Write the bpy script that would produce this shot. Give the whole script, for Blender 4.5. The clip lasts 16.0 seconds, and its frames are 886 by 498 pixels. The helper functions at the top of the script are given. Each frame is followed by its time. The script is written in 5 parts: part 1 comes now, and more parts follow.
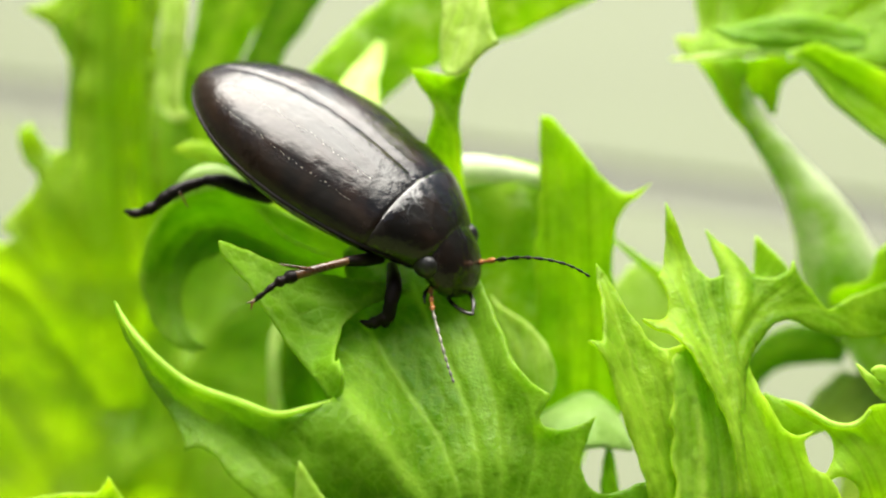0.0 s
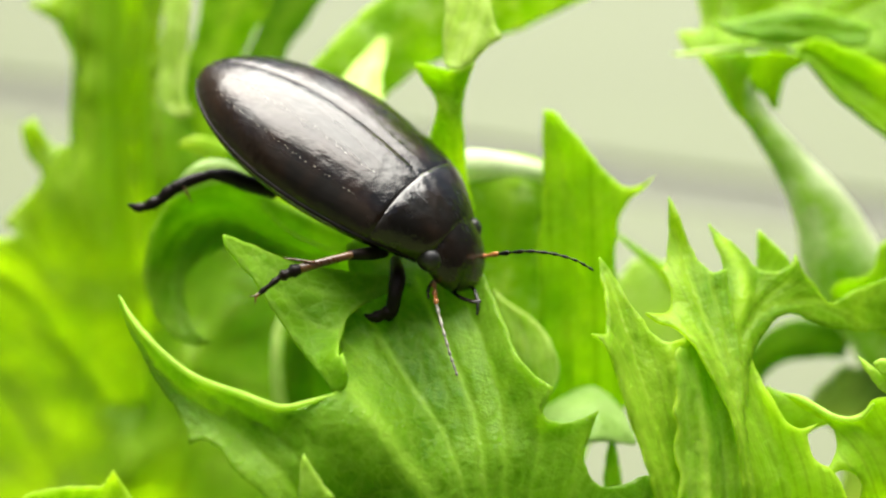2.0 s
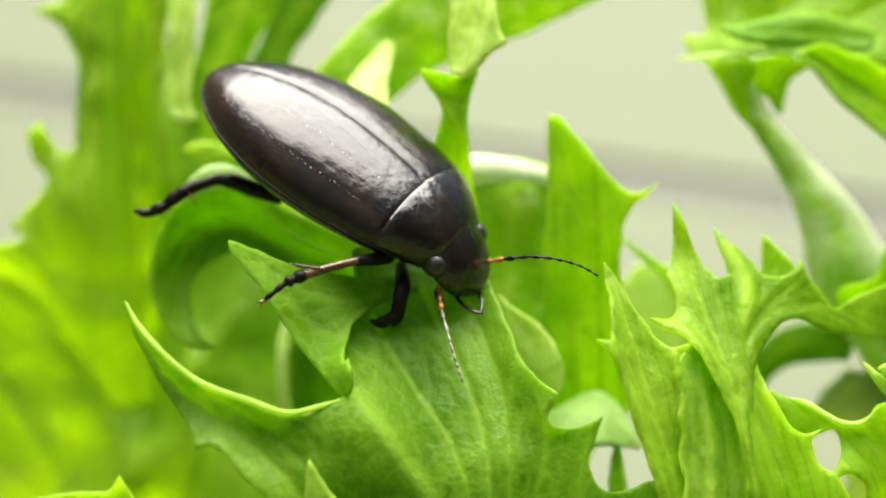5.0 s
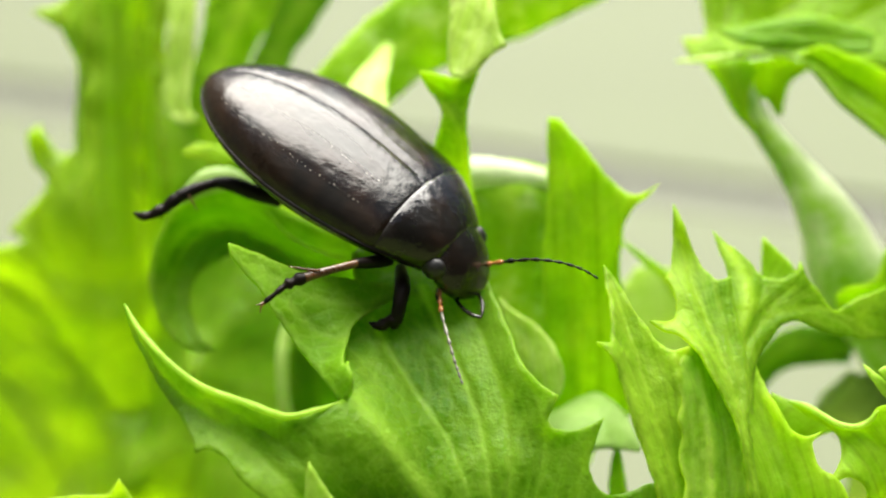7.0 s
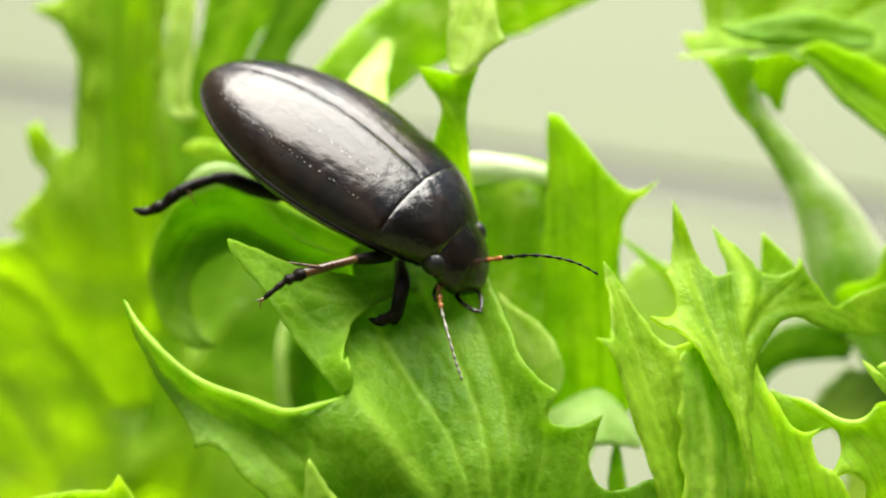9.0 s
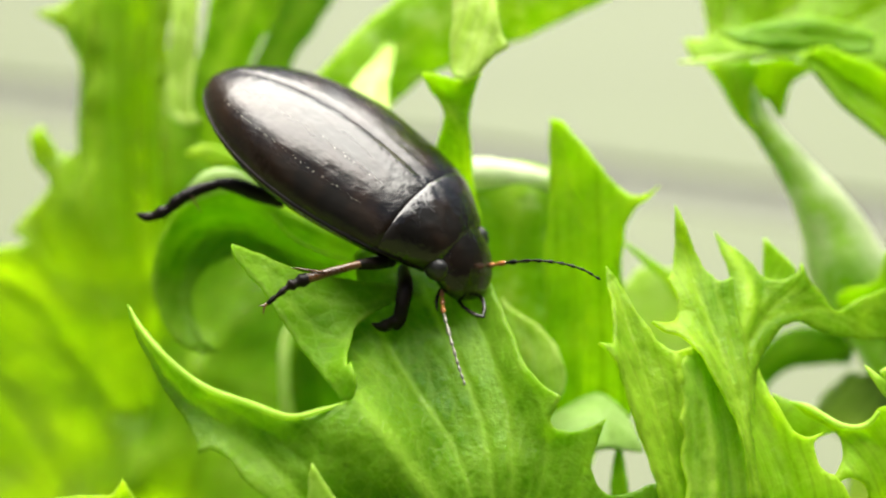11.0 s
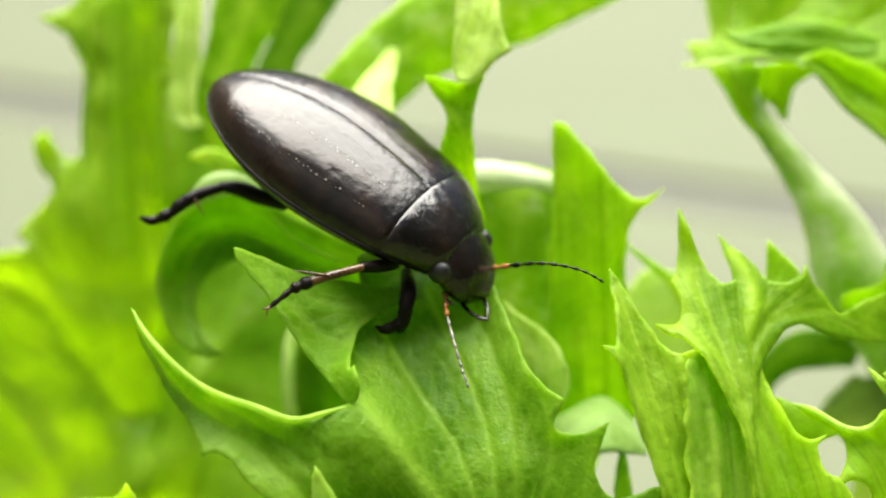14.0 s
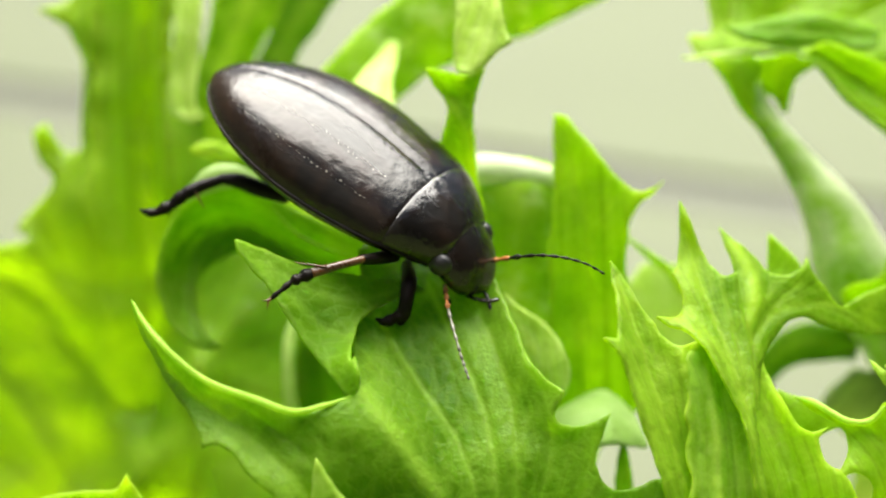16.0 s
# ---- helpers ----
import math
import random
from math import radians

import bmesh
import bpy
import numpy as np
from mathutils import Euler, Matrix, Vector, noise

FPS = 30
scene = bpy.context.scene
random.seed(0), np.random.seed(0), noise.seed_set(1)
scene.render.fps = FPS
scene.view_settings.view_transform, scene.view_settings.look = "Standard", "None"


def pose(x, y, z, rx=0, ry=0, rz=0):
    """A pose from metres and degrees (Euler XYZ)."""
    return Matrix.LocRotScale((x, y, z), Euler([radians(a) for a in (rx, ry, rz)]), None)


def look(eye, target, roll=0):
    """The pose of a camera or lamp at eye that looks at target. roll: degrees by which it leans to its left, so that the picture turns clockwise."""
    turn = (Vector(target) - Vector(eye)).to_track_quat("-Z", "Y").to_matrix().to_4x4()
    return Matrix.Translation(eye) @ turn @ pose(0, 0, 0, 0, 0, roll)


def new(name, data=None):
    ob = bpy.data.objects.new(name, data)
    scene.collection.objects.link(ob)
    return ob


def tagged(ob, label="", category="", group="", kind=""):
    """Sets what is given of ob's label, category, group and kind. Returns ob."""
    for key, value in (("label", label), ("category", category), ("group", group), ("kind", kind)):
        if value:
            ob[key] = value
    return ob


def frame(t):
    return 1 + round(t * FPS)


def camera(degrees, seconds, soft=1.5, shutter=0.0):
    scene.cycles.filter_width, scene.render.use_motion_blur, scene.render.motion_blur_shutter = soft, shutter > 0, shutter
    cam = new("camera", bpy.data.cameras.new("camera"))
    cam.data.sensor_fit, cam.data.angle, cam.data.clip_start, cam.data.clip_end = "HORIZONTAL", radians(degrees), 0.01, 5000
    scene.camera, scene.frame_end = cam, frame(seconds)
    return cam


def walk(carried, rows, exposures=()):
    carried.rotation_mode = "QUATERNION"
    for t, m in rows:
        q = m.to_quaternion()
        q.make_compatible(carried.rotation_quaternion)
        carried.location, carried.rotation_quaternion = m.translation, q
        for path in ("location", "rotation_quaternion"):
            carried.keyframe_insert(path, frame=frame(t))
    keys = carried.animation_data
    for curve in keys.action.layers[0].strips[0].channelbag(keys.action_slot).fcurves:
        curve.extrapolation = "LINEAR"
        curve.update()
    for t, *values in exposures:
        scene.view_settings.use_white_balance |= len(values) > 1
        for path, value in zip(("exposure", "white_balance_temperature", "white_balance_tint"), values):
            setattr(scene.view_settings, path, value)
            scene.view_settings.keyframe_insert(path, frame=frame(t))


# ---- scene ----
from mathutils import geometry

MM = 0.001
# the plant's own frame: x across, y up the leaning heads, z out of them towards the open side
LEAN = pose(0, 0, 0.085, 60, 0, 0)

# ---- camera ----
cam = camera(28, 16.0, soft=2.2)
cam.data.dof.use_dof = True
cam.data.dof.focus_distance = 0.1092
cam.data.dof.aperture_fstop = 17.0
EXPOSURE = 1.08
walk(cam, [
    (0.0, LEAN @ pose(0.00000, 0.00000, 0.11300, -0.000, 0.000, 0.000)),
    (0.5, LEAN @ pose(-0.00004, -0.00062, 0.11289, 0.202, -0.006, 0.012)),
    (1.0, LEAN @ pose(-0.00036, -0.00026, 0.11316, -0.027, -0.149, 0.005)),
    (1.5, LEAN @ pose(-0.00035, -0.00026, 0.11319, -0.003, -0.098, -0.039)),
    (2.0, LEAN @ pose(-0.00025, -0.00034, 0.11320, -0.023, -0.015, -0.018)),
    (2.5, LEAN @ pose(-0.00038, -0.00006, 0.11327, -0.140, -0.008, -0.058)),
    (3.0, LEAN @ pose(-0.00025, 0.00012, 0.11340, -0.179, 0.107, -0.076)),
    (3.5, LEAN @ pose(-0.00051, -0.00008, 0.11342, -0.109, 0.012, -0.105)),
    (4.0, LEAN @ pose(-0.00025, 0.00029, 0.11351, -0.206, 0.148, -0.058)),
    (6.5, LEAN @ pose(-0.00029, 0.00008, 0.11334, 0.002, 0.120, -0.095)),
    (7.0, LEAN @ pose(-0.00029, 0.00022, 0.11337, -0.049, 0.121, -0.105)),
    (7.5, LEAN @ pose(-0.00031, 0.00004, 0.11327, 0.039, 0.096, -0.097)),
    (8.0, LEAN @ pose(-0.00041, -0.00006, 0.11323, -0.071, 0.028, -0.023)),
    (8.5, LEAN @ pose(-0.00046, 0.00004, 0.11339, -0.093, 0.023, -0.022)),
    (9.0, LEAN @ pose(-0.00038, 0.00010, 0.11334, -0.119, 0.066, -0.064)),
    (11.5, LEAN @ pose(-0.00055, 0.00052, 0.11373, -0.096, 0.090, -0.096)),
    (12.0, LEAN @ pose(-0.00048, 0.00067, 0.11377, -0.132, 0.133, -0.100)),
    (12.5, LEAN @ pose(-0.00054, 0.00063, 0.11394, -0.048, 0.137, -0.094)),
    (13.0, LEAN @ pose(-0.00063, 0.00053, 0.11380, 0.050, 0.135, -0.178)),
    (13.5, LEAN @ pose(-0.00057, 0.00043, 0.11365, 0.030, 0.150, -0.179)),
    (14.0, LEAN @ pose(-0.00043, 0.00011, 0.11366, 0.136, 0.234, -0.170)),
    (14.5, LEAN @ pose(-0.00056, 0.00049, 0.11377, -0.080, 0.172, -0.200)),
    (15.0, LEAN @ pose(-0.00059, 0.00035, 0.11372, -0.008, 0.170, -0.180)),
    (15.5, LEAN @ pose(-0.00063, 0.00025, 0.11374, -0.056, 0.147, -0.196)),
    (16.0, LEAN @ pose(-0.00049, -0.00028, 0.11348, 0.082, 0.228, -0.164)),
], exposures=[(0.0, EXPOSURE), (16.0, EXPOSURE)])

# ---- light ----
world = bpy.data.worlds.new("sky")
scene.world = world
world.use_nodes = True
wn = world.node_tree.nodes
sky = wn.new("ShaderNodeTexSky")
sky.sky_type = "NISHITA"
sky.sun_disc = False
sky.sun_elevation = radians(60)
sky.sun_rotation = radians(-23)
sky.air_density, sky.dust_density, sky.ozone_density = 1.0, 4.0, 0.6
world.node_tree.links.new(sky.outputs[0], wn["Background"].inputs[0])
wn["Background"].inputs[1].default_value = 0.05

sun_data = bpy.data.lights.new("sun", "SUN")
sun_data.energy = 6.2
sun_data.angle = radians(66)
sun_data.color = (1.0, 0.968, 0.88)
sun = new("sun", sun_data)
sun.matrix_world = look((0.04, 0.50, 0.86), (0, 0, 0))


# ---- materials ----
def material(name):
    m = bpy.data.materials.new(name)
    m.use_nodes = True
    nt = m.node_tree
    return m, nt, nt.nodes["Principled BSDF"], nt.nodes["Material Output"]


def node(nt, kind, **inputs):
    n = nt.nodes.new(kind)
    for key, value in inputs.items():
        n.inputs[key.replace("_", " ")].default_value = value
    return n


def ramp(nt, source, stops):
    r = nt.nodes.new("ShaderNodeValToRGB")
    e = r.color_ramp.elements
    while len(e) < len(stops):
        e.new(0.5)
    for el, (p, col) in zip(e, stops):
        el.position, el.color = p, (*col, 1)
    nt.links.new(source, r.inputs[0])
    return r


def mixc(nt, fac, a, b, mode="MIX"):
    m = nt.nodes.new("ShaderNodeMix")
    m.data_type, m.blend_type = "RGBA", mode
    for sock, v in ((m.inputs[0], fac), (m.inputs[6], a), (m.inputs[7], b)):
        if isinstance(v, (int, float)):
            sock.default_value = v
        elif isinstance(v, tuple):
            sock.default_value = (*v, 1)
        else:
            nt.links.new(v, sock)
    return m.outputs[2]


def bump(nt, height, strength, distance, normal=None):
    b = node(nt, "ShaderNodeBump", Strength=strength, Distance=distance)
    nt.links.new(height, b.inputs["Height"])
    if normal:
        nt.links.new(normal, b.inputs["Normal"])
    return b.outputs[0]


def leaf_material(name, deep, fresh, pale, rough=0.42, through_share=0.45, glow=(1.30, 1.15, 0.5), glint_share=0.5, lined=0.22, banded=0.55, glint_col=None, lines_scale=(6.0, 0.03, 1.0), line_half=0.032):
    m, nt, p, out = material(name)
    L = nt.links.new
    co = nt.nodes.new("ShaderNodeTexCoord")
    uv = nt.nodes.new("ShaderNodeUVMap")
    uv.uv_map = "UVMap"
    place = nt.nodes.new("ShaderNodeUVMap")
    place.uv_map = "place"
    axes = nt.nodes.new("ShaderNodeSeparateXYZ")
    L(place.outputs[0], axes.inputs[0])
    big = node(nt, "ShaderNodeTexNoise", Scale=140.0, Detail=3.0, Roughness=0.55)
    fine = node(nt, "ShaderNodeTexNoise", Scale=1500.0, Detail=4.0, Roughness=0.65)
    cell = node(nt, "ShaderNodeTexVoronoi", Scale=900.0)
    cell.feature = "DISTANCE_TO_EDGE"
    for n in (big, fine, cell):
        L(co.outputs["Object"], n.inputs["Vector"])
    # long ribs that follow the blade
    stretch = nt.nodes.new("ShaderNodeMapping")
    stretch.inputs["Scale"].default_value = (11.0, 0.10, 1.0)
    L(uv.outputs[0], stretch.inputs[0])
    rib = node(nt, "ShaderNodeTexNoise", Scale=1.0, Detail=3.0, Roughness=0.5, Distortion=0.1)
    L(stretch.outputs[0], rib.inputs["Vector"])
    mid = node(nt, "ShaderNodeTexNoise", Scale=520.0, Detail=3.0, Roughness=0.6)
    L(co.outputs["Object"], mid.inputs["Vector"])
    blend = mixc(nt, 0.35, big.outputs[0], mid.outputs[0])
    body = ramp(nt, blend, [(0.33, deep), (0.52, fresh), (0.70, pale)])
    longways = nt.nodes.new("ShaderNodeMapping")
    longways.inputs["Scale"].default_value = lines_scale
    L(uv.outputs[0], longways.inputs[0])
    lines = node(nt, "ShaderNodeTexNoise", Scale=1.0, Detail=0.0, Roughness=0.4, Distortion=0.0)
    L(longways.outputs[0], lines.inputs["Vector"])
    nerve = ramp(nt, lines.outputs[0], [(0.5 - line_half, (0, 0, 0)), (0.5, (lined, lined, lined)), (0.5 + line_half, (0, 0, 0))])
    ribs = ramp(nt, rib.outputs[0], [(0.40, (0, 0, 0)), (0.62, (1, 1, 1))])
    col = mixc(nt, 0.06, body.outputs[0], mixc(nt, ribs.outputs[0], deep, pale))
    vein = ramp(nt, cell.outputs["Distance"], [(0.0, (1, 1, 1)), (0.14, (0, 0, 0))])
    # paler towards the rib
    wob = nt.nodes.new("ShaderNodeMath")
    wob.operation = "MULTIPLY_ADD"
    wob.inputs[1].default_value = 0.9
    L(rib.outputs[0], wob.inputs[0])
    L(axes.outputs[0], wob.inputs[2])
    band = ramp(nt, wob.outputs[0], [(0.45, (banded,) * 3), (0.95, (0, 0, 0))])
    col = mixc(nt, band.outputs[0], col, pale)
    rim = ramp(nt, axes.outputs[0], [(0.84, (0, 0, 0)), (1.0, (0.7, 0.7, 0.7))])
    col = mixc(nt, rim.outputs[0], col, pale)
    veinf = nt.nodes.new("ShaderNodeMath")
    veinf.operation = "MULTIPLY"
    veinf.inputs[1].default_value = 0.16
    L(vein.outputs[0], veinf.inputs[0])
    col = mixc(nt, veinf.outputs[0], col, pale)
    col = mixc(nt, nerve.outputs[0], col, pale)
    speck = ramp(nt, fine.outputs[0], [(0.30, (0.80, 0.84, 0.70)), (0.60, (1, 1, 1))])
    col = mixc(nt, 0.6, col, speck.outputs[0], "MULTIPLY")
    # small glints of the bumpy leaf, painted as whitish patches
    glint_noise = node(nt, "ShaderNodeTexNoise", Scale=420.0, Detail=5.0, Roughness=0.7)
    L(co.outputs["Object"], glint_noise.inputs["Vector"])
    glints = ramp(nt, glint_noise.outputs[0], [(0.52, (0, 0, 0)), (0.70, (glint_share, glint_share, glint_share))])
    col = mixc(nt, glints.outputs[0], col, glint_col or pale)
    L(col, p.inputs["Base Color"])
    shine = ramp(nt, glint_noise.outputs[0], [(0.48, (rough,) * 3), (0.68, (rough * 0.72,) * 3)])
    L(shine.outputs[0], p.inputs["Roughness"])
    p.inputs["Specular IOR Level"].default_value = 0.25
    puff = node(nt, "ShaderNodeTexVoronoi", Scale=300.0)
    puff.feature = "SMOOTH_F1"
    L(co.outputs["Object"], puff.inputs["Vector"])
    nrm = bump(nt, rib.outputs[0], 0.03, 0.0004)
    nrm = bump(nt, puff.outputs["Distance"], 0.5, 0.0012, nrm)
    nrm = bump(nt, nerve.outputs[0], 0.22, 0.0003, nrm)
    nrm = bump(nt, glint_noise.outputs[0], 0.3, 0.0005, nrm)
    nrm = bump(nt, cell.outputs["Distance"], 0.3, 0.00025, nrm)
    nrm = bump(nt, fine.outputs[0], 0.4, 0.00018, nrm)
    L(nrm, p.inputs["Normal"])
    tr = nt.nodes.new("ShaderNodeBsdfTranslucent")
    warm = mixc(nt, 1.0, col, glow, "MULTIPLY")
    L(warm, tr.inputs[0])
    L(nrm, tr.inputs["Normal"])
    mix = nt.nodes.new("ShaderNodeMixShader")
    mix.inputs[0].default_value = through_share
    L(p.outputs[0], mix.inputs[1])
    L(tr.outputs[0], mix.inputs[2])
    L(mix.outputs[0], out.inputs[0])
    return m


LEAF = leaf_material("lettuce green", (0.14, 0.35, 0.005), (0.34, 0.63, 0.010), (0.60, 0.83, 0.09), 0.45, 0.62)
LEAF_YOUNG = leaf_material("young yellow-green lettuce", (0.25, 0.50, 0.012), (0.40, 0.68, 0.022), (0.62, 0.85, 0.14), 0.5, 0.68, (1.24, 1.15, 0.5), 0.75, 0.15, 0.5, (0.84, 0.92, 0.62))
LEAF_FLECK = leaf_material("flecked lettuce green", (0.18, 0.41, 0.005), (0.34, 0.62, 0.010), (0.58, 0.82, 0.09), 0.42, 0.55, (1.30, 1.15, 0.5), 0.65, 0.12, 0.4, (0.72, 0.84, 0.44))
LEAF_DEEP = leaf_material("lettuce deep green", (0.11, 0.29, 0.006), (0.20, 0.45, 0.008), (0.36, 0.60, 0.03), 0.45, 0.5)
LEAF_PALE = leaf_material("lettuce pale underside", (0.42, 0.64, 0.06), (0.60, 0.80, 0.16), (0.76, 0.90, 0.40), 0.42, 0.5, (1.1, 1.1, 0.85))
LEAF_WHITE = leaf_material("lettuce with highlight in its colour", (0.66, 0.80, 0.40), (0.76, 0.87, 0.52), (0.86, 0.94, 0.66), 0.4, 0.3, (1.0, 1.0, 0.9), 0.3, 0.1, 0.4)
STEM = leaf_material("rolled stem with painted highlight", (0.22, 0.50, 0.012), (0.40, 0.72, 0.04), (0.95, 0.98, 0.76), 0.36, 0.18, (1.1, 1.1, 0.8), 0.2, 0.1, 0.95)
LEAF_ARCH = leaf_material("pale grey green inner lettuce", (0.24, 0.42, 0.06), (0.34, 0.54, 0.13), (0.50, 0.66, 0.26), 0.45, 0.4, (1.1, 1.1, 0.8), 0.3, 0.1, 0.3)
RIB = leaf_material("lettuce rib", (0.27, 0.54, 0.012), (0.38, 0.66, 0.02), (0.52, 0.78, 0.07), 0.45, 0.55)


def frond_material(name, deep, fresh, pale, through_share=0.58, rough=0.40, quilt=0.5, gloss=0.22, glow=(1.28, 1.14, 0.5), veined=0.55, rimmed=0.45, sparkle=0.3, grain=0.4, lined=0.3):
    """Lettuce blade: place.x is the nearness of a vein, place.y that of the edge."""
    m, nt, p, out = material(name)
    L = nt.links.new
    co = nt.nodes.new("ShaderNodeTexCoord")
    place = nt.nodes.new("ShaderNodeUVMap")
    place.uv_map = "place"
    axes = nt.nodes.new("ShaderNodeSeparateXYZ")
    L(place.outputs[0], axes.inputs[0])
    big = node(nt, "ShaderNodeTexNoise", Scale=110.0, Detail=3.0, Roughness=0.5, Distortion=0.3)
    mid = node(nt, "ShaderNodeTexNoise", Scale=460.0, Detail=4.0, Roughness=0.6)
    fine = node(nt, "ShaderNodeTexNoise", Scale=1900.0, Detail=4.0, Roughness=0.65)
    net = node(nt, "ShaderNodeTexVoronoi", Scale=820.0)
    net.feature = "DISTANCE_TO_EDGE"
    puff = node(nt, "ShaderNodeTexVoronoi", Scale=430.0)
    puff.feature = "SMOOTH_F1"
    warp = mixc(nt, 0.0006, co.outputs["Object"], mid.outputs["Color"], "ADD")
    for n in (big, mid, fine):
        L(co.outputs["Object"], n.inputs["Vector"])
    for n in (net, puff):
        L(warp, n.inputs["Vector"])
    col = ramp(nt, mixc(nt, 0.3, big.outputs[0], mid.outputs[0]), [(0.34, deep), (0.51, fresh), (0.72, pale)]).outputs[0]
    uv = nt.nodes.new("ShaderNodeUVMap")
    uv.uv_map = "UVMap"
    stretch = nt.nodes.new("ShaderNodeMapping")
    stretch.inputs["Scale"].default_value = (5.0, 0.35, 1.0)
    L(uv.outputs[0], stretch.inputs[0])
    thread = node(nt, "ShaderNodeTexNoise", Scale=1.0, Detail=1.5, Roughness=0.55)
    L(stretch.outputs[0], thread.inputs["Vector"])
    threads = ramp(nt, thread.outputs[0], [(0.455, (0, 0, 0)), (0.5, (lined,) * 3), (0.545, (0, 0, 0))])
    col = mixc(nt, threads.outputs[0], col, pale)
    shadows = ramp(nt, thread.outputs[0], [(0.38, (1 - 0.45 * lined,) * 3), (0.52, (1, 1, 1))])
    col = mixc(nt, 1.0, col, shadows.outputs[0], "MULTIPLY")
    mesh_lines = ramp(nt, net.outputs["Distance"], [(0.0, (0.20,) * 3), (0.10, (0, 0, 0))])
    col = mixc(nt, mesh_lines.outputs[0], col, pale)
    vein = ramp(nt, axes.outputs[0], [(0.05, (0, 0, 0)), (0.9, (veined,) * 3)])
    col = mixc(nt, vein.outputs[0], col, pale)
    edge = ramp(nt, axes.outputs[1], [(0.25, (0, 0, 0)), (0.95, (rimmed,) * 3)])
    col = mixc(nt, edge.outputs[0], col, pale)
    speck = ramp(nt, fine.outputs[0], [(0.30, (0.82, 0.86, 0.72)), (0.60, (1, 1, 1))])
    col = mixc(nt, 0.6, col, speck.outputs[0], "MULTIPLY")
    L(col, p.inputs["Base Color"])
    shine = ramp(nt, mid.outputs[0], [(0.42, (rough,) * 3), (0.66, (rough * (1 - sparkle),) * 3)])
    L(shine.outputs[0], p.inputs["Roughness"])
    p.inputs["Specular IOR Level"].default_value = gloss
    nrm = bump(nt, puff.outputs["Distance"], quilt, 0.0009)
    nrm = bump(nt, thread.outputs[0], 0.35 * lined, 0.0006, nrm)
    nrm = bump(nt, mid.outputs[0], 0.2, 0.0004, nrm)
    nrm = bump(nt, net.outputs["Distance"], 0.3, 0.00025, nrm)
    nrm = bump(nt, fine.outputs[0], grain, 0.00016, nrm)
    L(nrm, p.inputs["Normal"])
    tr = nt.nodes.new("ShaderNodeBsdfTranslucent")
    L(mixc(nt, 1.0, col, glow, "MULTIPLY"), tr.inputs[0])
    L(nrm, tr.inputs["Normal"])
    mix = nt.nodes.new("ShaderNodeMixShader")
    mix.inputs[0].default_value = through_share
    L(p.outputs[0], mix.inputs[1])
    L(tr.outputs[0], mix.inputs[2])
    L(mix.outputs[0], out.inputs[0])
    return m


FROND = frond_material("lettuce green blade", (0.24, 0.50, 0.008), (0.38, 0.66, 0.014), (0.58, 0.82, 0.08), 0.72, quilt=0.3)
FROND_MID = frond_material("lettuce mid green blade", (0.135, 0.33, 0.004), (0.20, 0.43, 0.006), (0.48, 0.73, 0.09), 0.68, rough=0.36, quilt=0.12, gloss=0.32, veined=0.9, rimmed=0.2, grain=0.8, lined=0.12)
FROND_MATTE = frond_material("matte lettuce lobe", (0.20, 0.44, 0.010), (0.29, 0.56, 0.018), (0.54, 0.78, 0.14), 0.66, rough=0.45, quilt=0.12, gloss=0.2, veined=0.7, rimmed=0.3, grain=0.8, lined=0.04)
FROND_FLECK = frond_material("flecked lettuce blade", (0.17, 0.385, 0.006), (0.255, 0.495, 0.010), (0.55, 0.78, 0.08), 0.70, rough=0.38, quilt=0.12, gloss=0.26, veined=0.9, rimmed=0.2, grain=0.7, lined=0.26)
FROND_YOUNG = frond_material("young yellow-green blade", (0.27, 0.52, 0.014), (0.40, 0.67, 0.026), (0.66, 0.86, 0.18), 0.74, quilt=0.35, veined=0.8, lined=0.2)
FROND_TIP = frond_material("pale lettuce edge", (0.30, 0.58, 0.03), (0.42, 0.70, 0.06), (0.64, 0.87, 0.20), 0.5, quilt=0.2)
FROND_SOFT = frond_material("yellow-green blade", (0.36, 0.60, 0.034), (0.45, 0.69, 0.048), (0.57, 0.79, 0.12), 0.74, quilt=0.4, rough=0.36, gloss=0.32)
FROND_PALE = frond_material("pale blade underside", (0.44, 0.66, 0.06), (0.58, 0.79, 0.13), (0.76, 0.90, 0.36), 0.55, glow=(1.15, 1.1, 0.75))
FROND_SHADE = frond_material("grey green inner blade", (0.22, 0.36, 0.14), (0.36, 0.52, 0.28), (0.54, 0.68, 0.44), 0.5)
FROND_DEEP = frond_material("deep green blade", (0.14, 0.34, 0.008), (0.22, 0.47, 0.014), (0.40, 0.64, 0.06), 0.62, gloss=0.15)


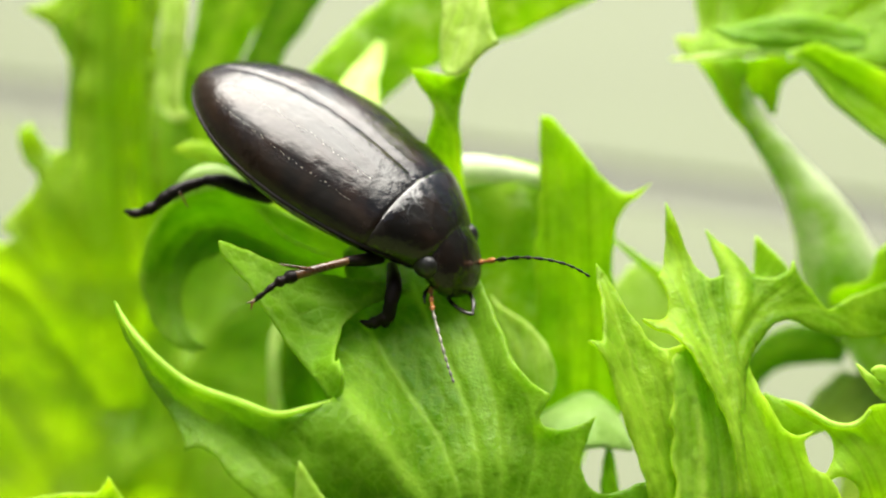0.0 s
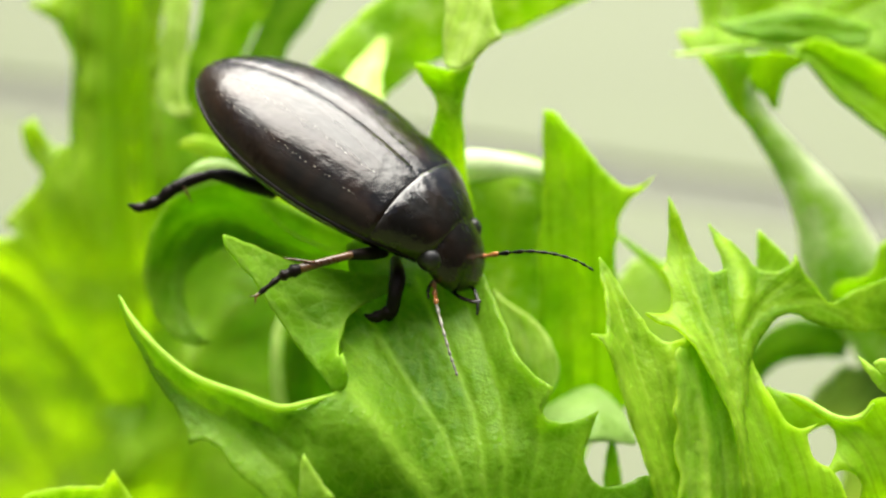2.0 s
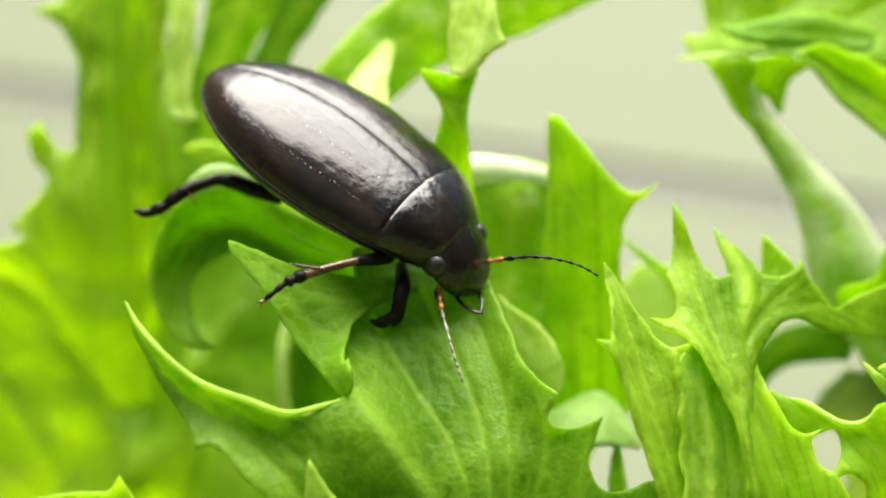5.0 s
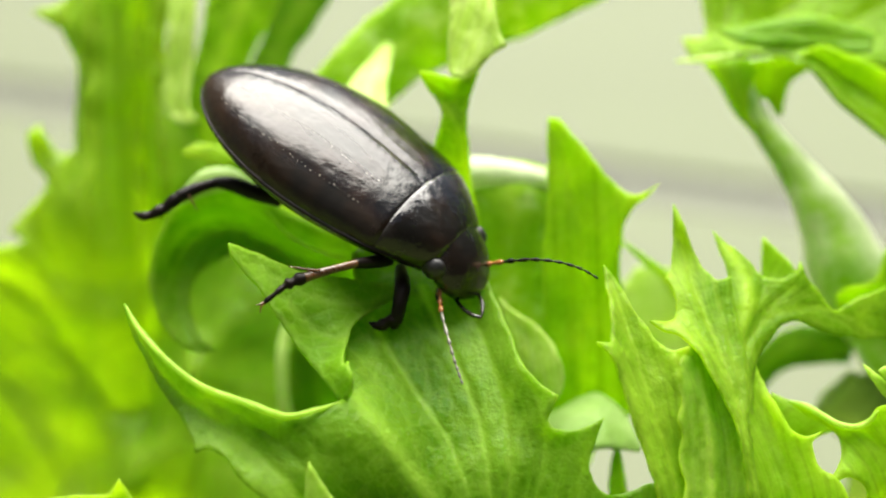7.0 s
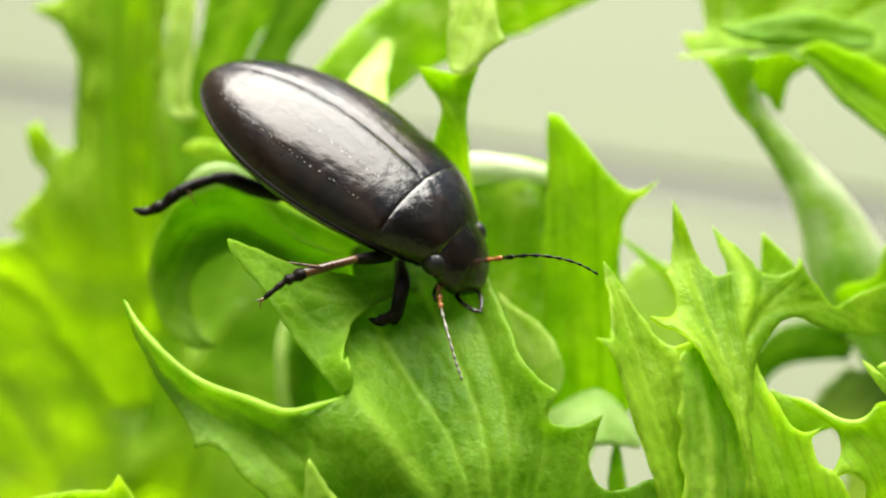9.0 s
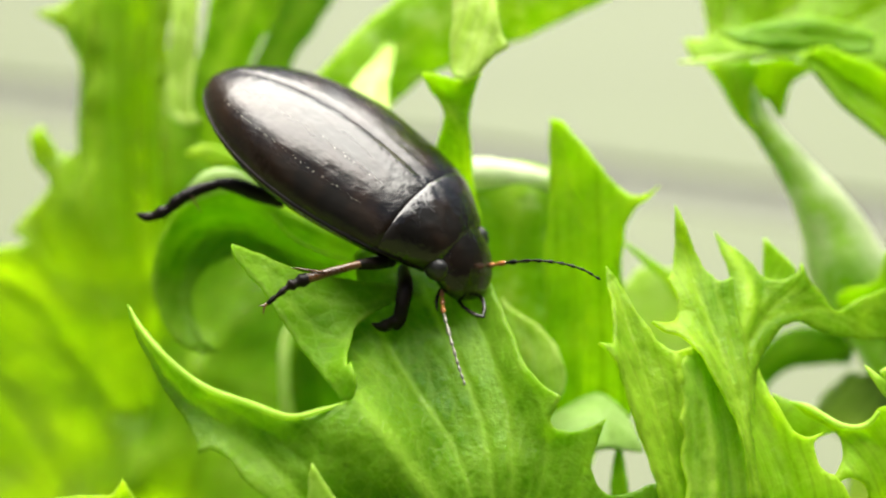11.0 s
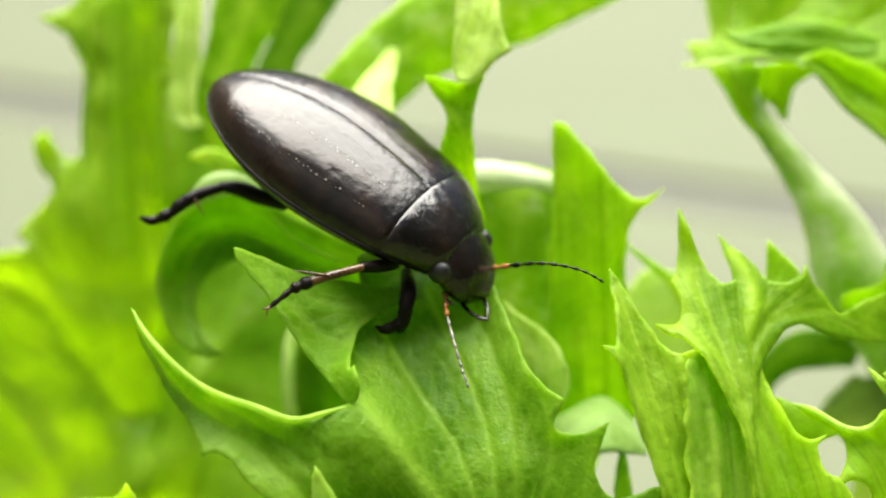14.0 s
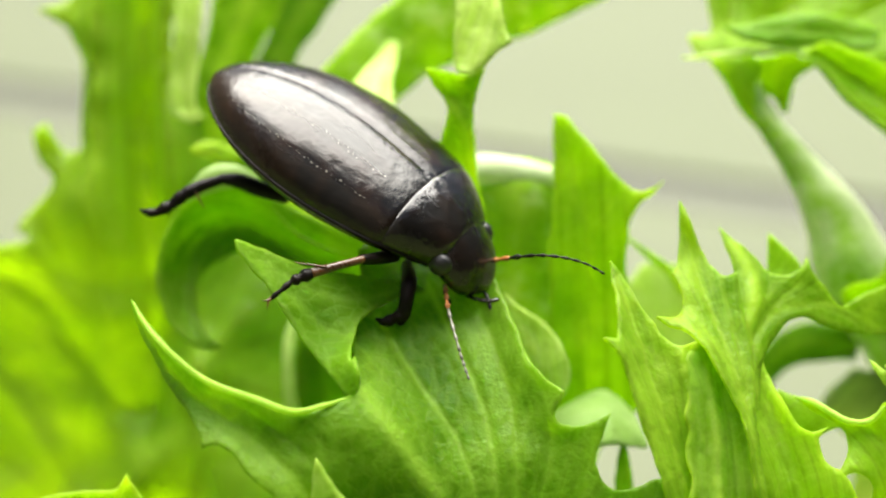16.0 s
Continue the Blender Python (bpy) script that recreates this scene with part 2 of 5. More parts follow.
def shell_material(name, base, tint, rough, dents=0.06, gloss=0.7, pocks=0.15):
    m, nt, p, out = material(name)
    L = nt.links.new
    co = nt.nodes.new("ShaderNodeTexCoord")
    blotch = node(nt, "ShaderNodeTexNoise", Scale=330.0, Detail=4.0, Roughness=0.6)
    fine = node(nt, "ShaderNodeTexNoise", Scale=6000.0, Detail=3.0, Roughness=0.6)
    stretch = nt.nodes.new("ShaderNodeMapping")
    stretch.inputs["Scale"].default_value = (170.0, 1500.0, 1200.0)
    L(co.outputs["Object"], stretch.inputs[0])
    scratch = node(nt, "ShaderNodeTexNoise", Scale=1.0, Detail=4.0, Roughness=0.7)
    L(stretch.outputs[0], scratch.inputs["Vector"])
    for n in (blotch, fine):
        L(co.outputs["Object"], n.inputs["Vector"])
    c = ramp(nt, blotch.outputs[0], [(0.42, base), (0.72, tint)])
    L(c.outputs[0], p.inputs["Base Color"])
    r = ramp(nt, scratch.outputs[0], [(0.30, (rough - 0.03,) * 3), (0.75, (rough + 0.12,) * 3)])
    L(r.outputs[0], p.inputs["Roughness"])
    p.inputs["IOR"].default_value = 1.7
    p.inputs["Specular IOR Level"].default_value = gloss
    p.inputs["Coat Weight"].default_value = 0.0
    p.inputs["Coat Roughness"].default_value = 0.16
    nrm = bump(nt, scratch.outputs[0], 0.36, 0.00008)
    pock = node(nt, "ShaderNodeTexNoise", Scale=1300.0, Detail=3.0, Roughness=0.6)
    L(co.outputs["Object"], pock.inputs["Vector"])
    nrm = bump(nt, blotch.outputs[0], dents, 0.0003, nrm)
    nrm = bump(nt, pock.outputs[0], pocks, 0.00012, nrm)
    nrm = bump(nt, fine.outputs[0], 0.2, 0.00003, nrm)
    L(nrm, p.inputs["Normal"])
    return m


SHELL = shell_material("black brown wing case", (0.0030, 0.0020, 0.0010), (0.024, 0.011, 0.0045), 0.19, 0.22, 0.32, 0.5)
CHITIN = shell_material("black chitin", (0.0025, 0.0020, 0.0016), (0.016, 0.0080, 0.004), 0.19, 0.8, 0.46, 0.30)
LEGS = shell_material("black leg", (0.003, 0.0026, 0.0024), (0.010, 0.005, 0.003), 0.40, 0.35, 0.12)
EYE = shell_material("grey black eye", (0.004, 0.004, 0.004), (0.014, 0.014, 0.014), 0.34, 0.6, 0.5, 0.6)
AMBER = shell_material("amber chitin", (0.38, 0.12, 0.02), (0.55, 0.20, 0.04), 0.32)
BROWN = shell_material("red brown chitin", (0.05, 0.018, 0.004), (0.26, 0.11, 0.022), 0.26, 0.3, 0.5)
DOT = shell_material("dull grey pits", (0.12, 0.11, 0.08), (0.22, 0.20, 0.14), 0.4)


def board_material(name, a, b):
    m, nt, p, out = material(name)
    L = nt.links.new
    co = nt.nodes.new("ShaderNodeTexCoord")
    mp = nt.nodes.new("ShaderNodeMapping")
    mp.inputs["Scale"].default_value = (3.0, 40.0, 10.0)
    L(co.outputs["Object"], mp.inputs[0])
    grain = node(nt, "ShaderNodeTexNoise", Scale=1.0, Detail=5.0, Roughness=0.6)
    L(mp.outputs[0], grain.inputs["Vector"])
    big = node(nt, "ShaderNodeTexNoise", Scale=5.0, Detail=2.0)
    L(co.outputs["Object"], big.inputs["Vector"])
    c = ramp(nt, big.outputs[0], [(0.35, a), (0.68, b)])
    g = ramp(nt, grain.outputs[0], [(0.3, (0.93, 0.92, 0.90)), (0.7, (1, 1, 1))])
    L(mixc(nt, 1.0, c.outputs[0], g.outputs[0], "MULTIPLY"), p.inputs["Base Color"])
    p.inputs["Roughness"].default_value = 0.55
    L(bump(nt, grain.outputs[0], 0.2, 0.0006), p.inputs["Normal"])
    return m


BOARD = board_material("pale painted boards", (0.061, 0.081, 0.019), (0.071, 0.093, 0.023))
WALL = board_material("plain dark wall", (0.030, 0.028, 0.022), (0.045, 0.042, 0.034))
WALL_PALE = board_material("pale grey wall", (0.42, 0.41, 0.38), (0.52, 0.51, 0.47))
GAP = board_material("grey board joint", (0.038, 0.042, 0.020), (0.045, 0.049, 0.024))


# ---- mesh helpers ----
def mesh_object(name, verts, faces, mat, parent=None, label="", uvs=None, place=None):
    me = bpy.data.meshes.new(name)
    me.from_pydata(verts, [], faces)
    me.materials.append(mat)
    if uvs is not None:
        layer = me.uv_layers.new(name="UVMap")
        for loop in me.loops:
            layer.data[loop.index].uv = uvs[loop.vertex_index]
    if place is not None:
        layer = me.uv_layers.new(name="place")
        for loop in me.loops:
            layer.data[loop.index].uv = place[loop.vertex_index]
    for f in me.polygons:
        f.use_smooth = True
    ob = new(name, me)
    ob.parent = parent
    if label:
        tagged(ob, label)
    return ob


def smooth_path(points, per):
    """A soft curve through the points, with that many steps from one to the next; it doesn't overshoot where they lie unevenly."""
    P = np.array(points, float)
    P = np.vstack([2 * P[0] - P[1], P, 2 * P[-1] - P[-2]])
    gap = np.maximum(np.linalg.norm(np.diff(P[:, :3], axis=0), axis=1), 1e-4) ** 0.5
    out = []
    for i in range(1, len(P) - 2):
        a, b, c, d = P[i - 1:i + 3]
        g0, g1, g2 = gap[i - 1:i + 2]
        m1 = (b - a) / g0 - (c - a) / (g0 + g1) + (c - b) / g1
        m2 = (c - b) / g1 - (d - b) / (g1 + g2) + (d - c) / g2
        m1, m2 = m1 * g1, m2 * g1
        for k in range(per):
            t = k / per
            out.append((2 * t ** 3 - 3 * t * t + 1) * b + (t ** 3 - 2 * t * t + t) * m1 + (3 * t * t - 2 * t ** 3) * c + (t ** 3 - t * t) * m2)
    out.append(P[-2])
    return np.array(out)


def tube_data(points, radii, per=6, seg=10, flat=1.0):
    """Verts and faces of a tapered round limb along a soft curve, closed by round ends. Millimetres."""
    C = smooth_path([(*p, r) for p, r in zip(points, radii)], per)
    C, R = C[:, :3], np.maximum(C[:, 3], 0.01)
    n = len(C)
    verts, faces = [], []
    ref = np.array((0.13, 0.27, 0.95))
    rings = []
    first = C[0] - (C[1] - C[0]) / max(np.linalg.norm(C[1] - C[0]), 1e-6) * R[0] * 0.6
    last = C[-1] + (C[-1] - C[-2]) / max(np.linalg.norm(C[-1] - C[-2]), 1e-6) * R[-1] * 0.6
    rows = [(first, R[0] * 0.45)] + list(zip(C, R)) + [(last, R[-1] * 0.45)]
    for i, (c, r) in enumerate(rows):
        a, b = rows[max(i - 1, 0)][0], rows[min(i + 1, len(rows) - 1)][0]
        t = (b - a) / max(np.linalg.norm(b - a), 1e-9)
        s = np.cross(t, ref)
        s /= np.linalg.norm(s)
        u = np.cross(s, t)
        for k in range(seg):
            w = 2 * math.pi * k / seg
            verts.append(tuple((c + s * math.cos(w) * r * flat + u * math.sin(w) * r) * MM))
    for i in range(len(rows) - 1):
        for k in range(seg):
            k2 = (k + 1) % seg
            faces.append((i * seg + k, i * seg + k2, (i + 1) * seg + k2, (i + 1) * seg + k))
    faces.append(tuple(range(seg - 1, -1, -1)))
    faces.append(tuple((len(rows) - 1) * seg + k for k in range(seg)))
    return verts, faces


def limb(name, points, radii, mat, parent, label="", per=6, seg=10, flat=1.0, lit_side=None):
    v, f = tube_data(points, radii, per, seg, flat)
    place = uvs = None
    # angle of the side coloured paler, as if light fell on it
    if lit_side is not None:
        turn = [abs((360 * (k % seg) / seg - lit_side + 180) % 360 - 180) / 180 for k in range(len(v))]
        place = [(1.1 * t, 0.5) for t in turn]
        uvs = [(0.06 * t, k // seg * 0.6) for k, t in enumerate(turn)]
    return mesh_object(name, v, f, mat, parent, label, uvs, place)


# ---- floor and unseen walls ----
floor = tagged(new("floor"), "pale painted board floor, far out of focus behind the lettuce", "floor", kind="structure")
SEAM_A, SEAM_B = Vector((-84.03, 206.4, 0)) * MM, Vector((73.35, 156.93, 0)) * MM
along = (SEAM_B - SEAM_A).normalized()
across = Vector((-along.y, along.x, 0))


def board(start, width, thick=0.02, sink=0.0, mat=None, name="board"):
    c = bmesh.new()
    half = 1.7
    corners = []
    for z in (-thick, -sink):
        for s, w in ((-half, 0.0), (half, 0.0), (half, width), (-half, width)):
            q = SEAM_A + along * s + across * (start + w)
            corners.append(c.verts.new((q.x, q.y, z)))
    for idx in ((3, 2, 1, 0), (4, 5, 6, 7), (0, 1, 5, 4), (1, 2, 6, 5), (2, 3, 7, 6), (3, 0, 4, 7)):
        c.faces.new([corners[i] for i in idx])
    bmesh.ops.bevel(c, geom=[e for e in c.edges if abs(e.verts[0].co.z + sink) < 1e-6 and abs(e.verts[1].co.z + sink) < 1e-6], offset=0.0006, segments=2, affect="EDGES")
    me = bpy.data.meshes.new(name)
    c.to_mesh(me)
    c.free()
    me.materials.append(mat)
    ob = new(name, me)
    ob.parent = floor
    return ob


for k in range(-8, 9):
    board(k * 0.20 + 0.0055, 0.189, mat=BOARD)
    board(k * 0.20 - 0.005, 0.010, sink=0.0006, mat=GAP, name="joint_strip")


# unseen walls added to shape reflections and fill light, open to the sky
UNSEEN_FRAME = Matrix.Translation((SEAM_A.x, SEAM_A.y, 0)) @ Matrix.Rotation(math.atan2(along.y, along.x), 4, "Z")


def unseen_wall(name, x0, x1, y0, y1, high, mat, label):
    c = bmesh.new()
    bmesh.ops.create_cube(c, size=1.0)
    for q in c.verts:
        q.co = Vector(((x0 + x1) / 2 + q.co.x * (x1 - x0), (y0 + y1) / 2 + q.co.y * (y1 - y0), (q.co.z + 0.5) * (high + 0.03) - 0.03))
    me = bpy.data.meshes.new(name)
    c.to_mesh(me)
    c.free()
    me.materials.append(mat)
    ob = tagged(new(name, me), label, "wall", kind="structure")
    ob.matrix_world = UNSEEN_FRAME
    return ob


unseen_wall("wall_south", -1.7, 1.7, -1.70, -1.58, 3.0, WALL, "unseen dark wall, added to darken reflections")
# pale only to brighten what the beetle's rear reflects
unseen_wall("wall_west", -1.82, -1.70, -1.70, 1.92, 1.8, WALL_PALE, "unseen pale wall, added to brighten reflections")
unseen_wall("wall_east", 1.70, 1.82, -1.70, 1.92, 2.0, WALL, "unseen dark wall, added to darken reflections")
unseen_wall("wall_north", -1.7, 1.7, 1.80, 1.92, 0.25, WALL, "unseen dark wall, added to darken reflections")


# ---- lettuce ----
THICK = 0.32
ROOT = np.array((4.0, -75.0, -41.0))


class Blade:
    """A leaf lobe spun between two edge curves, cupped, ruffled. Millimetres in the plant's frame."""

    def __init__(self, left, right, cup=1.0, ruffle=0.35, per=8, across=14, seed=0.0, fray=0.22):
        self.per, self.m = per, across
        self.L, self.R = smooth_path(left, per), smooth_path(right, per)
        self.n = len(self.L)
        for side, E, O in ((1.7, self.L, self.R), (5.3, self.R, self.L)):
            out = E - O
            wide = np.maximum(np.linalg.norm(out, axis=1, keepdims=True), 1e-6)
            jag = np.array([noise.noise(Vector((q[0] * 0.75 + seed, q[1] * 0.75, q[2] * 0.75 + side))) + 0.6 * noise.noise(Vector((q[0] * 1.9, q[1] * 1.9 + seed, side))) for q in E])
            E += out / wide * (jag[:, None] * fray * np.minimum(wide / 5.0, 1.0))
        self.verts, self.uvs, self.faces, self.place = [], [], [], []
        A, B = self.L[:, None, :], self.R[:, None, :]
        x = np.linspace(-1, 1, across + 1)[None, :, None]
        grid = A * (1 - x) / 2 + B * (1 + x) / 2
        du = np.gradient(grid, axis=0)
        dv = np.gradient(grid, axis=1)
        nrm = np.cross(du, dv)
        nrm /= np.maximum(np.linalg.norm(nrm, axis=2, keepdims=True), 1e-9)
        nrm *= np.where(nrm[:, :, 2:3] < 0, -1, 1)
        wide = np.linalg.norm(self.R - self.L, axis=1)[:, None, None]
        size = np.minimum(wide / 8.0, 1.0)
        grid = grid + nrm * cup * (1 - x ** 2) * size
        length = np.cumsum(np.r_[0, np.linalg.norm(np.diff((self.L + self.R) / 2, axis=0), axis=1)])
        for i in range(self.n):
            for j in range(across + 1):
                q = grid[i, j]
                e = abs(x[0, j, 0])
                amount = ruffle * (0.35 + 0.65 * e) * float(size[i, 0, 0])
                d = noise.noise(Vector((q[0] * 0.22 + seed, q[1] * 0.22, q[2] * 0.22))) + 0.5 * noise.noise(Vector((q[0] * 0.6, q[1] * 0.6 + seed, q[2] * 0.6)))
                self.verts.append(q + nrm[i, j] * d * amount)
                self.place.append((abs(float(x[0, j, 0])), i / self.n))
                self.uvs.append((float(x[0, j, 0] * wide[i, 0, 0] * 0.06 + seed), float(length[i])))
        w = across + 1
        for i in range(self.n - 1):
            for j in range(across):
                self.faces.append((i * w + j, i * w + j + 1, (i + 1) * w + j + 1, (i + 1) * w + j))

    def build(self, name, mat, parent, label="", thick=THICK):
        ob = mesh_object(name, [tuple(v * MM) for v in self.verts], self.faces, mat, parent, label, self.uvs, self.place)
        mod = ob.modifiers.new("thickness", "SOLIDIFY")
        mod.thickness, mod.offset = thick * MM, 0.0
        return ob


def rim_curve(points, step, seed, fray):
    """A closed edge through the points: soft between them, sharp where it turns back at a tooth or a notch."""
    P = np.array(points, float)
    n = len(P)
    way = np.roll(P, -1, 0) - P
    way = way[:, :2] / np.maximum(np.linalg.norm(way[:, :2], axis=1, keepdims=True), 1e-9)
    sharp = [k for k in range(n) if float(way[k - 1] @ way[k]) < 0.35] or [0]
    out = []
    for a, b in zip(sharp, sharp[1:] + [sharp[0] + n]):
        run = smooth_path([P[k % n] for k in range(a, b + 1)], 14)
        length = np.r_[0, np.cumsum(np.linalg.norm(np.diff(run, axis=0), axis=1))]
        marks = np.linspace(0, length[-1], max(int(length[-1] / step), 2) + 1)
        line = np.stack([np.interp(marks, length, run[:, k]) for k in range(3)], 1)
        soft = np.minimum(np.minimum(marks, length[-1] - marks) / 1.2, 1.0)
        jag = np.array([noise.noise(Vector((q[0] * 0.9 + seed, q[1] * 0.9, 3.1))) + 0.5 * noise.noise(Vector((q[0] * 2.4, q[1] * 2.4 + seed, 7.7))) for q in line])
        side = np.gradient(line[:, :2], axis=0)
        side = np.stack([-side[:, 1], side[:, 0]], 1) / np.maximum(np.linalg.norm(side, axis=1, keepdims=True), 1e-9)
        line[:, :2] += side * (jag * soft * fray)[:, None]
        out.append(line[:-1])
    return np.vstack(out)


def nearest(points, lines):
    """Distance in the sheet's plane from each point to the nearest of the segments (a, b)."""
    best = np.full(len(points), 1e9)
    for a, b in lines:
        ab = b[:2] - a[:2]
        t = np.clip((points[:, :2] - a[:2]) @ ab / max(float(ab @ ab), 1e-12), 0, 1)
        best = np.minimum(best, np.linalg.norm(points[:, :2] - a[:2] - t[:, None] * ab, axis=1))
    return best


def sheet(name, rim, ribs, mat, parent, step=0.32, ruffle=0.25, puff=0.2, seed=0.0, fray=0.10, label="", thick=0.2, twigs=True):
    """A leaf blade with any edge: rim points (x, y, z) in order, ribs (points, width, relief, paleness) across it. Millimetres in the plant's frame."""
    E = rim_curve(rim, step * 0.9, seed, fray)
    veins = []
    held = [E[::3]]
    for k, (pts, width, relief, pale) in enumerate(ribs):
        line = smooth_path(pts, 10)
        held.append(line[::4])
        veins.append(([(a, b) for a, b in zip(line[:-1:2], line[2::2])], width, relief, pale))
        if not twigs:
            continue
        # side veins, one by one to either hand
        twig, rng = [], random.Random(round(seed * 7) + k)
        run = np.r_[0, np.cumsum(np.linalg.norm(np.diff(line[:, :2], axis=0), axis=1))]
        at, hand = 0.8, 1
        while at < run[-1] - 0.6:
            i = int(np.searchsorted(run, at))
            d = line[min(i + 2, len(line) - 1)] - line[max(i - 2, 0)]
            turn = math.atan2(d[1], d[0]) + hand * radians(rng.uniform(17, 30))
            q = line[i].copy()
            for _ in range(rng.randint(6, 11)):
                nxt = q + np.array((math.cos(turn), math.sin(turn), 0)) * 0.6
                twig.append((q, nxt))
                q, turn = nxt, turn - hand * radians(rng.uniform(-1, 4))
            at, hand = at + rng.uniform(0.8, 1.5), -hand
        veins.append((twig, width * 0.7, relief * 0.25, pale * 0.35))
    lo, hi = E[:, :2].min(0), E[:, :2].max(0)
    rng = np.random.RandomState(int(seed * 10) + 5)
    gx, gy = np.meshgrid(np.arange(lo[0], hi[0], step), np.arange(lo[1], hi[1], step * 0.87))
    gx[1::2] += step / 2
    G = np.stack([gx.ravel(), gy.ravel()], 1) + rng.uniform(-0.12, 0.12, (gx.size, 2)) * step
    inside = np.zeros(len(G), bool)
    for a, b in zip(E, np.roll(E, -1, 0)):
        if a[1] != b[1]:
            inside ^= ((a[1] > G[:, 1]) != (b[1] > G[:, 1])) & (G[:, 0] < (b[0] - a[0]) * (G[:, 1] - a[1]) / (b[1] - a[1]) + a[0])
    G = G[inside]
    G = G[nearest(G, list(zip(E, np.roll(E, -1, 0)))) > step * 0.5]
    flat = [Vector(q) for q in np.vstack([E[:, :2], G])]
    got, _, faces, *_ = geometry.delaunay_2d_cdt(flat, [], [list(range(len(E)))], 1, 1e-5)
    V = np.array([tuple(q) for q in got])
    # heights: a soft skin over the edge and the ribs
    C = np.vstack(held)
    n = len(C)
    K = np.zeros((n + 3, n + 3))
    K[:n, :n] = np.sqrt(((C[:, None, :2] - C[None, :, :2]) ** 2).sum(2) + (4 * step) ** 2) - np.eye(n) * 0.1
    K[:n, n:] = np.c_[np.ones(n), C[:, :2]]
    K[n:, :n] = K[:n, n:].T
    w = np.linalg.lstsq(K, np.r_[C[:, 2], 0, 0, 0], rcond=None)[0]
    z = np.sqrt(((V[:, None] - C[None, :, :2]) ** 2).sum(2) + (4 * step) ** 2) @ w[:n] + np.c_[np.ones(len(V)), V] @ w[n:]
    border = nearest(V, list(zip(E, np.roll(E, -1, 0))))
    close = np.exp(-border / 0.24)
    vein, between = np.zeros(len(V)), np.full(len(V), 1e9)
    for lines, width, relief, pale in veins:
        d = nearest(V, lines)
        hump = np.exp(-(d / width) ** 2)
        z += relief * hump * (1 - close)
        vein = np.maximum(vein, pale * hump)
        between = np.minimum(between, d)
    z += puff * (1 - np.exp(-np.minimum(between, 4.0) / 0.9)) * (1 - np.exp(-border / 0.8))
    for i, q in enumerate(V):
        wave = noise.noise(Vector((q[0] * 0.28 + seed, q[1] * 0.28, seed))) + 0.2 * noise.noise(Vector((q[0] * 0.8, q[1] * 0.8 + seed, 2.0)))
        z[i] += ruffle * wave * (0.6 + 0.8 * math.exp(-border[i] / 2.0))
    # the fine veins run along with the ribs: a count that grows from rib to rib
    if len(ribs) > 1:
        lines = [smooth_path(pts, 3) for pts, *_ in ribs]
        D = np.vstack(lines)
        count = np.concatenate([np.full(len(q), k) for k, q in enumerate(lines)])
        span = np.sqrt(((D[:, None, :2] - D[None, :, :2]) ** 2).sum(2) + 2.0)
        fan = np.sqrt(((V[:, None] - D[None, :, :2]) ** 2).sum(2) + 2.0) @ np.linalg.lstsq(span - np.eye(len(D)) * 0.3, count, rcond=None)[0]
    else:
        a, b = (ribs[0][0][0], ribs[0][0][-1]) if ribs else (E.min(0), E.max(0))
        d = (np.array(b) - np.array(a))[:2]
        d /= np.linalg.norm(d)
        fan = ((V - np.array(a)[:2]) @ np.array((-d[1], d[0]))) / 2.5
    verts = [(x * MM, y * MM, h * MM) for (x, y), h in zip(V, z)]
    place = [(float(a), float(b)) for a, b in zip(vein, close)]
    ob = mesh_object(name, verts, [tuple(f) for f in faces], mat, parent, label, [(float(a), float(q[1]) * 0.1) for a, q in zip(fan, V)], place)
    mod = ob.modifiers.new("thickness", "SOLIDIFY")
    mod.thickness, mod.offset = thick * MM, 0.0
    return ob


def lettuce_leaf(label):
    ob = tagged(new("lettuce_leaf"), label, "lettuce leaf", "leaves of the lettuce head")
    ob.matrix_world = LEAN
    return ob


def stalk(parent, top, r0=2.6, r1=1.2, side=0.0, mat=None):
    """The leaf's rib, from the root of the head up into the blade."""
    top = np.array(top, float)
    root = ROOT + np.array((side, 0, 0))
    mid = root * 0.45 + top * 0.55 + np.array((side, 0, 4.0))
    return limb("stalk", [root, mid, top], [r0, (r0 + r1) / 2, r1], mat or RIB, parent, "pale juicy leaf rib", per=10, seg=10, flat=1.4)


# -- the leaf that carries the beetle
leaf = lettuce_leaf("fresh green frilled lettuce leaf carrying the black beetle")
outer = [(-6.22, -8.67, 6.2), (-6.66, -8.97, 7.4), (-7.47, -9.28, 7.8), (-8.62, -9.64, 8.2), (-9.75, -9.67, 8.6), (-10.90, -9.46, 8.7), (-11.89, -8.89, 8.8), (-13.23, -8.40, 8.7), (-14.92, -7.75, 8.5), (-16.65, -6.74, 8.1), (-17.72, -5.52, 7.7), (-18.88, -4.38, 6.8), (-19.77, -3.12, 6), (-19.36, -4.76, 6), (-18.41, -6.60, 6.6), (-17.13, -8.58, 7.2), (-15.96, -10.04, 7.8), (-15.34, -11.15, 8.4), (-15.09, -11.82, 9), (-14.32, -11.59, 9.3), (-13.30, -12.03, 9.5), (-12.28, -13.38, 9.8), (-11.30, -14.25, 9.7), (-9.83, -15.48, 9.6), (-6.63, -19.23, 8), (-3.50, -29.34, 0)]
